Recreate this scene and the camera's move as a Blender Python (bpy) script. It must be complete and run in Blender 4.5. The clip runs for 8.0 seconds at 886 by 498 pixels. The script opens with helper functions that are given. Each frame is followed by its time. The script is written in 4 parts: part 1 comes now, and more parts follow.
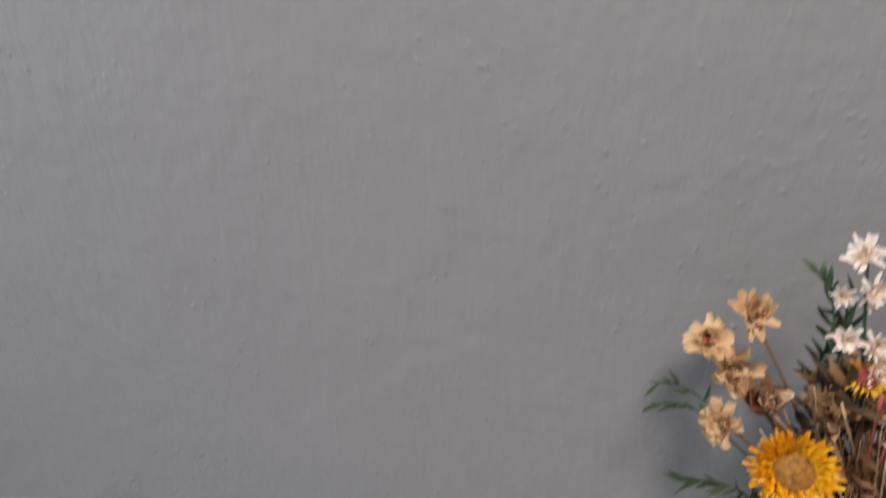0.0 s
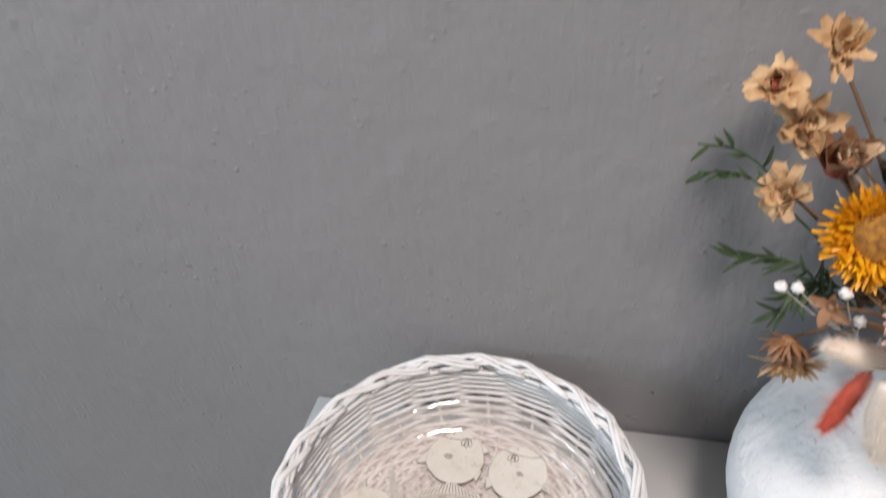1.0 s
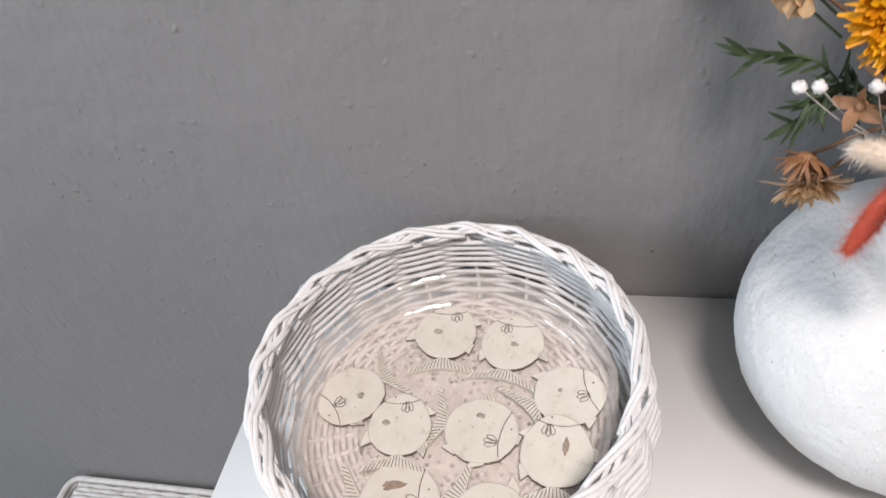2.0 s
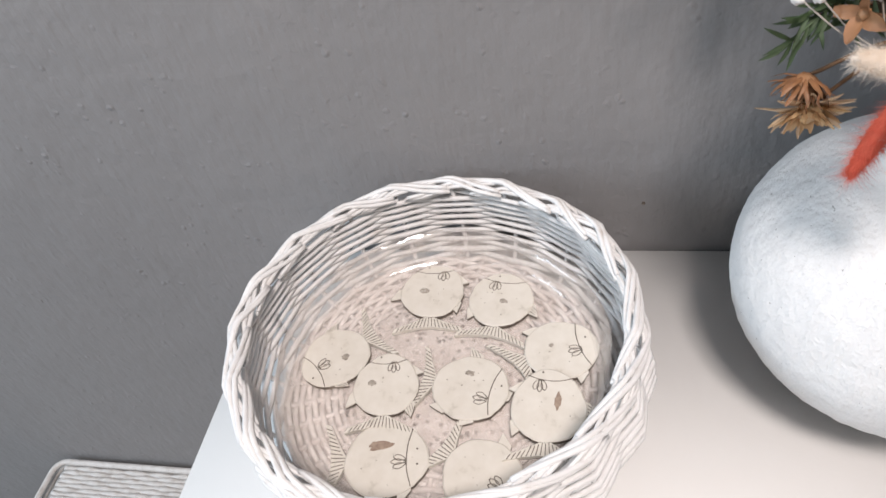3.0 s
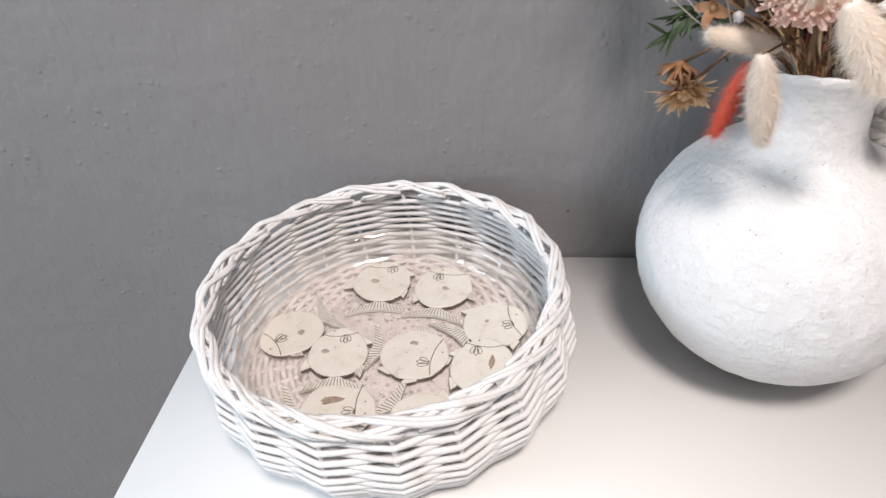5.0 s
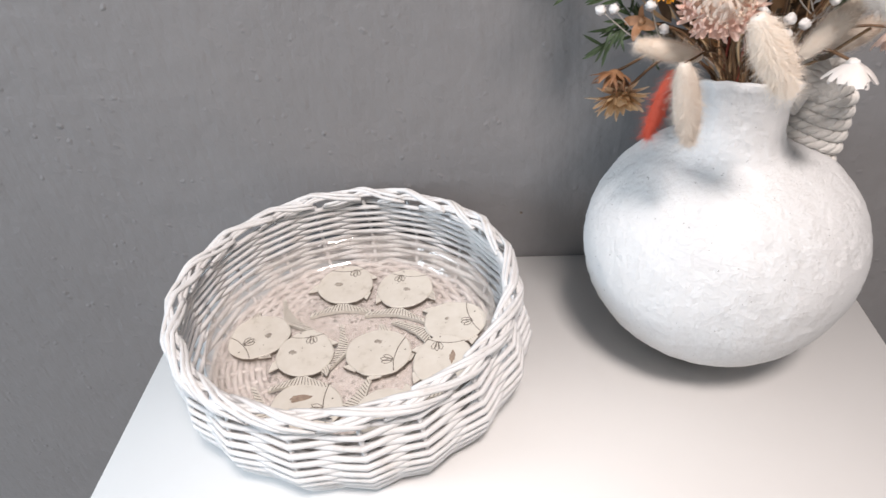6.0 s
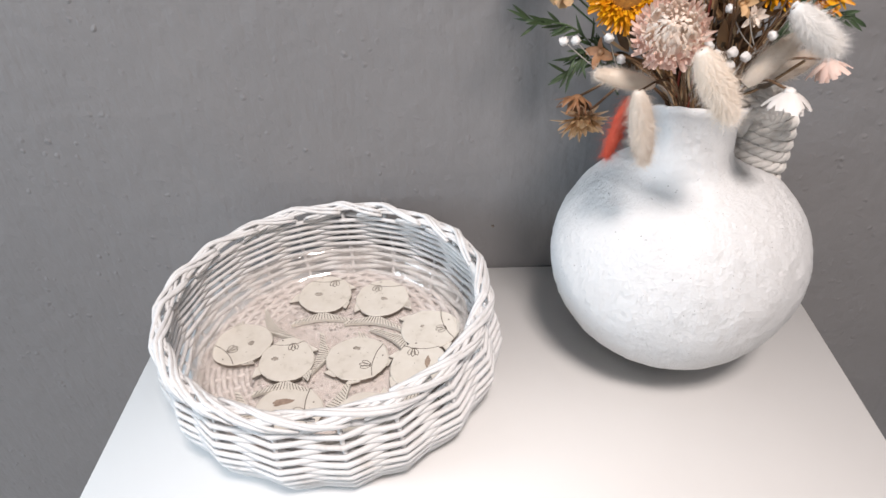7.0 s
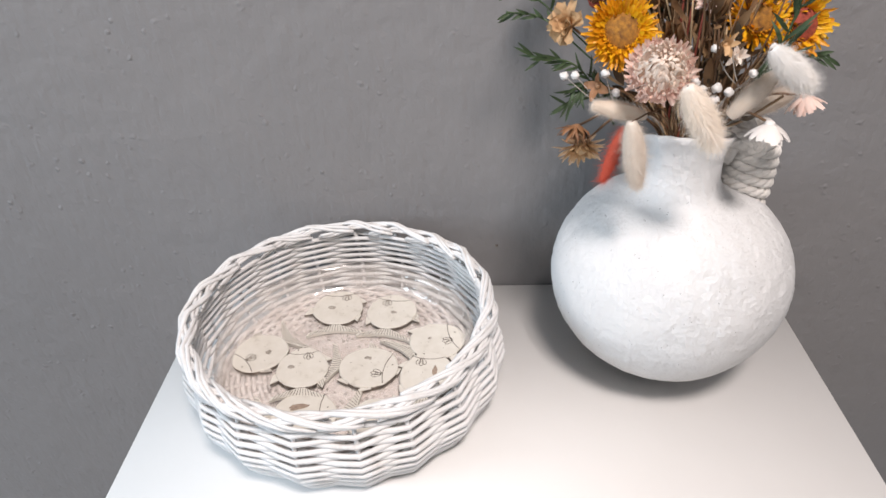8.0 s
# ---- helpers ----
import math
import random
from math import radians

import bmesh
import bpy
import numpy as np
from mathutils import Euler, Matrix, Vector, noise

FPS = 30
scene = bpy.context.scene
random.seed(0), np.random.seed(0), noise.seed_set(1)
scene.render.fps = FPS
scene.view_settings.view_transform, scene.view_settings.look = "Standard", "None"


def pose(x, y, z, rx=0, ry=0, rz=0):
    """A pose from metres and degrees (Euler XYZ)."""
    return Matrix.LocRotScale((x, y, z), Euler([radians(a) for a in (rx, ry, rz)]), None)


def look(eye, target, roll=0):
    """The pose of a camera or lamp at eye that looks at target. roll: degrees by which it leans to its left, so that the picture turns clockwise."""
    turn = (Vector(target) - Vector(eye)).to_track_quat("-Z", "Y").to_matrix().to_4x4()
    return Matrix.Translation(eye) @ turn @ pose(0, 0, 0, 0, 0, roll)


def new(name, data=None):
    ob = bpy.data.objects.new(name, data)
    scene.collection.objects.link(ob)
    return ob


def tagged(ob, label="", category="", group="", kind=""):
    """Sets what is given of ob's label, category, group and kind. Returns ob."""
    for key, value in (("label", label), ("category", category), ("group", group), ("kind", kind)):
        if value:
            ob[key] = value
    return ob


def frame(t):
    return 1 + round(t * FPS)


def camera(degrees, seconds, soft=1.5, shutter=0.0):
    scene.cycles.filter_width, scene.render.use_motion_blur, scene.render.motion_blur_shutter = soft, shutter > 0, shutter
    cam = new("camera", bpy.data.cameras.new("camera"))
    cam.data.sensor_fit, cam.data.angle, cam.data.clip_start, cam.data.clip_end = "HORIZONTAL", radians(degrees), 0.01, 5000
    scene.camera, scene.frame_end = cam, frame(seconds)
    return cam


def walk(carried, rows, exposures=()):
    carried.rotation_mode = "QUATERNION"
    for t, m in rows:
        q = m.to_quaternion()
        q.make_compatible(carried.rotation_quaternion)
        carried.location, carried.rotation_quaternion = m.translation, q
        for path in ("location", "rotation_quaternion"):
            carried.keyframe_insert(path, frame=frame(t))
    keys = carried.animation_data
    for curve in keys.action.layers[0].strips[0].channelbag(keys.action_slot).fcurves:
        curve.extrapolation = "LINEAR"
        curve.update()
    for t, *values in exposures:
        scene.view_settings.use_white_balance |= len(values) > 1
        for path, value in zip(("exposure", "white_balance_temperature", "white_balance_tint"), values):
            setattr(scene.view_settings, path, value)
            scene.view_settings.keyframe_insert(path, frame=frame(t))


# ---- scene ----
cam = camera(65.7, 8.0, shutter=0.5)
PATH = [
    (0, (0.041, 0.037, 1.321), (-0.367, 1.813, 0.495), -3.5),
    (0.5, (0.043, 0.069, 1.271), (-0.409, 1.719, 0.235), -5.4),
    (1, (0.04, 0.084, 1.235), (-0.417, 1.625, 0.046), -6.7),
    (1.5, (0.04, 0.094, 1.203), (-0.397, 1.533, -0.115), -9.1),
    (2, (0.045, 0.099, 1.179), (-0.399, 1.468, -0.21), -11.5),
    (3.5, (0.046, 0.09, 1.134), (-0.348, 1.435, -0.293), -11.6),
    (4, (0.05, 0.057, 1.117), (-0.305, 1.492, -0.231), -8.2),
    (5.5, (0.056, -0.021, 1.14), (-0.15, 1.56, -0.068), -5.2),
    (6, (0.06, -0.029, 1.143), (-0.091, 1.559, -0.062), -4.8),
    (6.5, (0.063, -0.038, 1.152), (-0.046, 1.566, -0.037), -4.4),
    (7, (0.061, -0.054, 1.16), (-0.014, 1.56, -0.019), -3.1),
    (7.5, (0.055, -0.076, 1.174), (0.006, 1.55, 0.01), -2.5),
    (8, (0.057, -0.088, 1.177), (-0.02, 1.566, 0.056), -2.4),
]
walk(cam, [(t, look(eye, target, roll)) for t, eye, target, roll in PATH], [(0.0, -0.15), (1.5, -0.08), (3.3, -0.02), (8.0, 0.0)])

# ---- light ----
world = bpy.data.worlds.new("world")
scene.world = world
world.use_nodes = True
world.node_tree.nodes["Background"].inputs[0].default_value = (0.75, 0.82, 1.0, 1)
world.node_tree.nodes["Background"].inputs[1].default_value = 0.3


def area(name, eye, target, sx, sy, watts, colour):
    d = bpy.data.lights.new(name, "AREA")
    d.shape, d.size, d.size_y, d.energy, d.color = "RECTANGLE", sx, sy, watts, colour
    ob = new(name, d)
    ob.matrix_world = look(eye, target)
    return ob


CEIL = 2.70
WALL_Y = 0.478
TOP = 0.75
LAMP = (0.36, -0.54, CEIL - 0.07)
area("ceiling_lamp_light", LAMP, (0.31, -0.44, 0.0), 0.38, 0.38, 51.0, (1.0, 0.893, 0.85))
area("window_daylight", (-3.12, -0.70, 1.66), (0.2, 0.25, 0.9), 1.3, 1.30, 74.0, (0.74, 0.875, 1.0))


# ---- materials ----
def material(name, colour, rough=0.6, metal=0.0):
    m = bpy.data.materials.new(name)
    m.use_nodes = True
    b = m.node_tree.nodes["Principled BSDF"]
    b.inputs["Base Color"].default_value = (*colour, 1)
    b.inputs["Roughness"].default_value = rough
    b.inputs["Metallic"].default_value = metal
    return m, m.node_tree, b


def node(nt, kind, **values):
    n = nt.nodes.new(kind)
    for k, v in values.items():
        n.inputs[k].default_value = v
    return n


def noise_of(nt, scale, detail=4.0, rough=0.55, coords=None):
    n = node(nt, "ShaderNodeTexNoise", Scale=scale, Detail=detail, Roughness=rough)
    if coords is None:
        coords = nt.nodes.new("ShaderNodeTexCoord").outputs["Object"]
    nt.links.new(coords, n.inputs["Vector"])
    return n.outputs["Fac"]


def ramp(nt, fac, stops):
    r = nt.nodes.new("ShaderNodeValToRGB")
    e = r.color_ramp.elements
    while len(e) < len(stops):
        e.new(0.5)
    for el, (p, c) in zip(e, stops):
        el.position, el.color = p, (*c, 1)
    nt.links.new(fac, r.inputs[0])
    return r.outputs[0]


def bump(nt, bsdf, fac, strength, distance, before=None):
    n = node(nt, "ShaderNodeBump", Strength=strength, Distance=distance)
    nt.links.new(fac, n.inputs["Height"])
    if before is not None:
        nt.links.new(before, n.inputs["Normal"])
    nt.links.new(n.outputs[0], bsdf.inputs["Normal"])
    return n.outputs[0]


def mixed(name, scale, stops, rough=0.6, bumps=(), island=0.0, sheen=0.0, through_light=0.0):
    """A surface whose colour runs over the stops by noise and, in part, by each loose piece."""
    m, nt, b = material(name, stops[0][1], rough)
    fac = noise_of(nt, scale)
    if island:
        geo = nt.nodes.new("ShaderNodeNewGeometry")
        mx = nt.nodes.new("ShaderNodeMix")
        mx.inputs[0].default_value = island
        nt.links.new(fac, mx.inputs[2])
        nt.links.new(geo.outputs["Random Per Island"], mx.inputs[3])
        fac = mx.outputs[0]
    colour = ramp(nt, fac, stops)
    nt.links.new(colour, b.inputs["Base Color"])
    last = None
    for s, strength, dist in bumps:
        last = bump(nt, b, noise_of(nt, s, 3.0), strength, dist, last)
    if sheen:
        b.inputs["Sheen Weight"].default_value = sheen
    if through_light:
        tr = nt.nodes.new("ShaderNodeBsdfTranslucent")
        nt.links.new(colour, tr.inputs[0])
        mixer = nt.nodes.new("ShaderNodeMixShader")
        mixer.inputs[0].default_value = through_light
        nt.links.new(b.outputs[0], mixer.inputs[1])
        nt.links.new(tr.outputs[0], mixer.inputs[2])
        nt.links.new(mixer.outputs[0], nt.nodes["Material Output"].inputs[0])
    return m


def wall_paint():
    m, nt, b = material("grey_wall_paint", (0.2, 0.2, 0.205), 0.62)
    big = noise_of(nt, 2.2, 3.0)
    nt.links.new(ramp(nt, big, [(0.3, (0.206, 0.202, 0.205)), (0.7, (0.224, 0.219, 0.221))]), b.inputs["Base Color"])
    n1 = bump(nt, b, noise_of(nt, 18.0, 2.0), 0.36, 0.006)
    n2 = bump(nt, b, noise_of(nt, 85.0, 3.0), 0.46, 0.0020, n1)
    # upright streaks left by the roller
    stretch = node(nt, "ShaderNodeMapping", Scale=(1.0, 1.0, 0.20))
    nt.links.new(nt.nodes.new("ShaderNodeTexCoord").outputs["Object"], stretch.inputs["Vector"])
    n3 = bump(nt, b, noise_of(nt, 150.0, 2.0, 0.5, stretch.outputs[0]), 0.42, 0.0014, n2)
    # scattered round drips and grains of dried paint
    v = nt.nodes.new("ShaderNodeTexVoronoi")
    v.inputs["Scale"].default_value = 92.0
    warp = nt.nodes.new("ShaderNodeVectorMath")
    blur = node(nt, "ShaderNodeTexNoise", Scale=70.0)
    coords = nt.nodes.new("ShaderNodeTexCoord").outputs["Object"]
    nt.links.new(coords, blur.inputs["Vector"])
    warp.operation = "MULTIPLY_ADD"
    warp.inputs[1].default_value = (0.008, 0.008, 0.008)
    nt.links.new(blur.outputs["Color"], warp.inputs[0])
    nt.links.new(coords, warp.inputs[2])
    nt.links.new(warp.outputs[0], v.inputs["Vector"])
    lumps = ramp(nt, v.outputs["Distance"], [(0.04, (1, 1, 1)), (0.27, (0, 0, 0))])
    some = nt.nodes.new("ShaderNodeMath")
    some.operation = "MULTIPLY"
    nt.links.new(lumps, some.inputs[0])
    nt.links.new(ramp(nt, noise_of(nt, 26.0, 2.0), [(0.42, (0, 0, 0)), (0.70, (1, 1, 1))]), some.inputs[1])
    bump(nt, b, some.outputs[0], 0.55, 0.0013, n3)
    return m


def tabletop_paint():
    m, nt, b = material("white_lacquer", (0.77, 0.76, 0.745), 0.55)
    b.inputs["Specular IOR Level"].default_value = 0.28
    nt.links.new(ramp(nt, noise_of(nt, 6.0), [(0.3, (0.705, 0.700, 0.690)), (0.7, (0.735, 0.730, 0.720))]), b.inputs["Base Color"])
    bump(nt, b, noise_of(nt, 260.0, 2.0), 0.08, 0.0006)
    return m


def chalk_white():
    m, nt, b = material("chalky_white_glaze", (0.8, 0.8, 0.8), 0.5)
    stains = noise_of(nt, 22.0, 6.0, 0.65)
    # pits where the dark body shows through
    pits = ramp(nt, noise_of(nt, 420.0, 1.0, 0.4), [(0.0, (1, 1, 1)), (0.76, (1, 1, 1)), (0.80, (0.55, 0.54, 0.53))])
    mul = nt.nodes.new("ShaderNodeMix")
    mul.data_type, mul.blend_type = "RGBA", "MULTIPLY"
    mul.inputs[0].default_value = 1.0
    nt.links.new(pits, mul.inputs[7])
    nt.links.new(mul.outputs[2], b.inputs["Base Color"])
    nt.links.new(ramp(nt, stains, [(0.25, (0.655, 0.655, 0.655)), (0.42, (0.74, 0.74, 0.74)), (0.75, (0.775, 0.775, 0.775))]), mul.inputs[6])
    n1 = bump(nt, b, noise_of(nt, 55.0, 4.0, 0.65), 0.42, 0.005)
    n2 = bump(nt, b, noise_of(nt, 130.0, 4.0, 0.6), 0.60, 0.0030, n1)
    v = nt.nodes.new("ShaderNodeTexVoronoi")
    v.feature = "DISTANCE_TO_EDGE"
    v.inputs["Scale"].default_value = 70.0
    warp = nt.nodes.new("ShaderNodeTexNoise")
    warp.inputs["Scale"].default_value = 60.0
    nt.links.new(nt.nodes.new("ShaderNodeTexCoord").outputs["Object"], warp.inputs["Vector"])
    nt.links.new(warp.outputs["Color"], v.inputs["Vector"])
    cracks = ramp(nt, v.outputs["Distance"], [(0.0, (0, 0, 0)), (0.05, (1, 1, 1))])
    bump(nt, b, cracks, 0.55, 0.0013, n2)
    return m


def white_willow():
    m, nt, b = material("white_painted_willow", (0.8, 0.8, 0.8), 0.55)
    nt.links.new(ramp(nt, noise_of(nt, 70.0, 5.0, 0.6), [(0.22, (0.53, 0.495, 0.47)), (0.40, (0.66, 0.652, 0.646)), (0.7, (0.715, 0.715, 0.72))]), b.inputs["Base Color"])
    n1 = bump(nt, b, noise_of(nt, 130.0, 3.0), 0.55, 0.0015)
    bump(nt, b, noise_of(nt, 600.0, 2.0), 0.45, 0.0006, n1)
    return m


def pitted_disc():
    """Whitewashed board, pinkish grey and full of small dark pits."""
    m, nt, b = material("pitted_whitewash", (0.55, 0.5, 0.47), 0.6)
    base = ramp(nt, noise_of(nt, 60.0, 5.0, 0.65), [(0.3, (0.46, 0.40, 0.375)), (0.5, (0.60, 0.545, 0.515)), (0.75, (0.70, 0.655, 0.63))])
    v = nt.nodes.new("ShaderNodeTexVoronoi")
    v.inputs["Scale"].default_value = 210.0
    v.inputs["Randomness"].default_value = 1.0
    nt.links.new(nt.nodes.new("ShaderNodeTexCoord").outputs["Object"], v.inputs["Vector"])
    pits = ramp(nt, v.outputs["Distance"], [(0.20, (0.20, 0.17, 0.16)), (0.42, (1, 1, 1))])
    mul = nt.nodes.new("ShaderNodeMix")
    mul.data_type, mul.blend_type = "RGBA", "MULTIPLY"
    nt.links.new(ramp(nt, noise_of(nt, 90.0, 2.0), [(0.32, (0, 0, 0)), (0.50, (1, 1, 1))]), mul.inputs[0])
    nt.links.new(base, mul.inputs[6])
    nt.links.new(pits, mul.inputs[7])
    nt.links.new(mul.outputs[2], b.inputs["Base Color"])
    bump(nt, b, pits, 0.6, 0.0012)
    return m


WALL = wall_paint()
LACQUER = tabletop_paint()
CHALK = chalk_white()
WILLOW = white_willow()
WILLOW_BASE = mixed("washed_willow", 90.0, [(0.3, (0.50, 0.44, 0.415)), (0.5, (0.68, 0.63, 0.605)), (0.75, (0.77, 0.735, 0.715))], 0.6, [(220.0, 0.4, 0.001)])
PITTED = pitted_disc()
WILLOW_GREY = mixed("greyed_white_willow", 80.0, [(0.25, (0.40, 0.375, 0.355)), (0.45, (0.53, 0.515, 0.50)), (0.75, (0.60, 0.59, 0.58))], 0.6, [(220.0, 0.4, 0.001)])
ROPE = mixed("cotton_rope", 160.0, [(0.3, (0.62, 0.585, 0.545)), (0.7, (0.74, 0.715, 0.68))], 0.85, [(420.0, 0.5, 0.0007)], sheen=0.2)
CLAY = mixed("cream_bisque_clay", 110.0, [(0.24, (0.44, 0.405, 0.35)), (0.40, (0.60, 0.565, 0.505)), (0.8, (0.66, 0.63, 0.575))], 0.62, [(300.0, 0.15, 0.0004)])
# contact shadow round the fish painted into their edges, along with brown stain
CLAY_EDGE_SHADE = mixed("stained_shaded_clay_edge", 240.0, [(0.3, (0.08, 0.062, 0.05)), (0.55, (0.17, 0.14, 0.115)), (0.80, (0.42, 0.38, 0.33))], 0.8)
INCISED = mixed("brown_stained_incision", 420.0, [(0.35, (0.07, 0.055, 0.045)), (0.55, (0.14, 0.115, 0.092)), (0.74, (0.42, 0.37, 0.32))], 0.8)
SMUDGE = mixed("grey_brown_smudge", 420.0, [(0.3, (0.19, 0.165, 0.14)), (0.52, (0.33, 0.295, 0.255)), (0.75, (0.58, 0.54, 0.48))], 0.75)
SPOT = mixed("brown_oxide_spot", 260.0, [(0.3, (0.20, 0.14, 0.105)), (0.7, (0.36, 0.28, 0.22))], 0.75)
CEILING_PAINT = mixed("ceiling_paint", 5.0, [(0.3, (0.78, 0.78, 0.77)), (0.7, (0.82, 0.82, 0.81))], 0.8)
FLOORING = mixed("grey_floor", 7.0, [(0.3, (0.21, 0.20, 0.19)), (0.7, (0.28, 0.265, 0.25))], 0.5, [(60.0, 0.2, 0.002)])
STRAW_ORANGE = mixed("orange_bracts", 60.0, [(0.22, (0.46, 0.14, 0.004)), (0.5, (0.84, 0.40, 0.010)), (0.8, (0.95, 0.60, 0.025))], 0.4, [(500.0, 0.3, 0.0005)], 0.6, through_light=0.2)
STRAW_YELLOW = mixed("golden_yellow_bracts", 60.0, [(0.22, (0.66, 0.27, 0.006)), (0.5, (0.90, 0.55, 0.014)), (0.8, (0.96, 0.74, 0.05))], 0.4, [(500.0, 0.3, 0.0005)], 0.6, through_light=0.2)
STRAW_EYE = mixed("golden_brown_disc", 300.0, [(0.3, (0.12, 0.045, 0.006)), (0.7, (0.36, 0.16, 0.016))], 0.8, [(900.0, 0.8, 0.0008)])
STRAW_PINK = mixed("pale_pink_bracts", 70.0, [(0.15, (0.76, 0.48, 0.40)), (0.42, (0.88, 0.69, 0.61)), (0.75, (0.93, 0.84, 0.77))], 0.5, [(500.0, 0.3, 0.0004)], 0.6, through_light=0.32)
STRAW_CREAM = mixed("cream_bracts", 70.0, [(0.18, (0.74, 0.56, 0.47)), (0.42, (0.90, 0.80, 0.71)), (0.8, (0.94, 0.89, 0.82))], 0.5, [], 0.6, through_light=0.32)
HAIR_BEIGE = mixed("pinkish_beige_hairs", 60.0, [(0.3, (0.70, 0.60, 0.51)), (0.7, (0.84, 0.77, 0.69))], 0.75, [], 0.4, through_light=0.3)
STRAW_WHITE = mixed("white_bracts", 90.0, [(0.16, (0.55, 0.33, 0.25)), (0.32, (0.82, 0.78, 0.75)), (0.8, (0.86, 0.84, 0.82))], 0.5, [], 0.5, through_light=0.2)
TAN_PETAL = mixed("papery_tan_petal", 80.0, [(0.22, (0.30, 0.14, 0.055)), (0.5, (0.68, 0.45, 0.24)), (0.8, (0.88, 0.70, 0.49))], 0.6, [(400.0, 0.4, 0.0006)], 0.4, through_light=0.25)
BROWN_PETAL = mixed("dry_brown_petal", 90.0, [(0.25, (0.26, 0.12, 0.05)), (0.5, (0.50, 0.29, 0.14)), (0.85, (0.78, 0.58, 0.37))], 0.55, [(400.0, 0.4, 0.0006)], 0.5, through_light=0.2)
TIP_PETAL = mixed("bleached_tan_petal", 120.0, [(0.25, (0.52, 0.32, 0.17)), (0.5, (0.76, 0.58, 0.40)), (0.85, (0.88, 0.78, 0.66))], 0.55, [(400.0, 0.4, 0.0006)], 0.5, through_light=0.2)
BROWN_DARK = mixed("dark_brown_dry_petal", 90.0, [(0.25, (0.13, 0.055, 0.025)), (0.5, (0.32, 0.155, 0.07)), (0.85, (0.60, 0.38, 0.22))], 0.55, [(400.0, 0.4, 0.0006)], 0.5, through_light=0.15)
DRY_LEAF = mixed("withered_leaf", 90.0, [(0.3, (0.05, 0.032, 0.016)), (0.62, (0.19, 0.095, 0.038)), (0.90, (0.52, 0.32, 0.16))], 0.65, [(400.0, 0.4, 0.0006)], 0.7, through_light=0.1)
RED_SEED = mixed("dark_red_seed_head", 300.0, [(0.3, (0.16, 0.025, 0.015)), (0.7, (0.36, 0.07, 0.04))], 0.75, [(700.0, 0.8, 0.001)])
HAIR_CREAM = mixed("cream_hairs", 60.0, [(0.3, (0.87, 0.77, 0.66)), (0.7, (0.95, 0.88, 0.80))], 0.75, [], 0.4, through_light=0.3)
HAIR_WHITE = mixed("white_hairs", 60.0, [(0.3, (0.84, 0.81, 0.77)), (0.7, (0.94, 0.92, 0.90))], 0.75, [], 0.4, through_light=0.3)
HAIR_RED = mixed("coral_red_hairs", 60.0, [(0.3, (0.55, 0.07, 0.04)), (0.7, (0.75, 0.17, 0.10))], 0.7, [], 0.4, through_light=0.25)
BERRY = mixed("white_berry_skin", 260.0, [(0.3, (0.50, 0.48, 0.465)), (0.6, (0.74, 0.73, 0.72))], 0.5, [(400.0, 0.5, 0.0008)])
STEM = mixed("dry_brown_stem", 120.0, [(0.3, (0.10, 0.05, 0.022)), (0.6, (0.26, 0.15, 0.075)), (0.88, (0.50, 0.36, 0.21))], 0.75, [], 0.7)
STEM_RED = mixed("dark_red_stem", 120.0, [(0.3, (0.22, 0.04, 0.025)), (0.7, (0.42, 0.11, 0.07))], 0.7, [], 0.5)
STEM_GREY = mixed("silvery_twig", 120.0, [(0.3, (0.20, 0.175, 0.15)), (0.7, (0.48, 0.45, 0.41))], 0.7, [], 0.5)
LEAF = mixed("dark_green_leaf", 60.0, [(0.2, (0.022, 0.038, 0.016)), (0.5, (0.055, 0.095, 0.040)), (0.80, (0.24, 0.30, 0.17))], 0.6, [], 0.6, through_light=0.15)
DAISY_EYE = mixed("ochre_disc", 400.0, [(0.3, (0.45, 0.26, 0.04)), (0.7, (0.65, 0.42, 0.09))], 0.8)


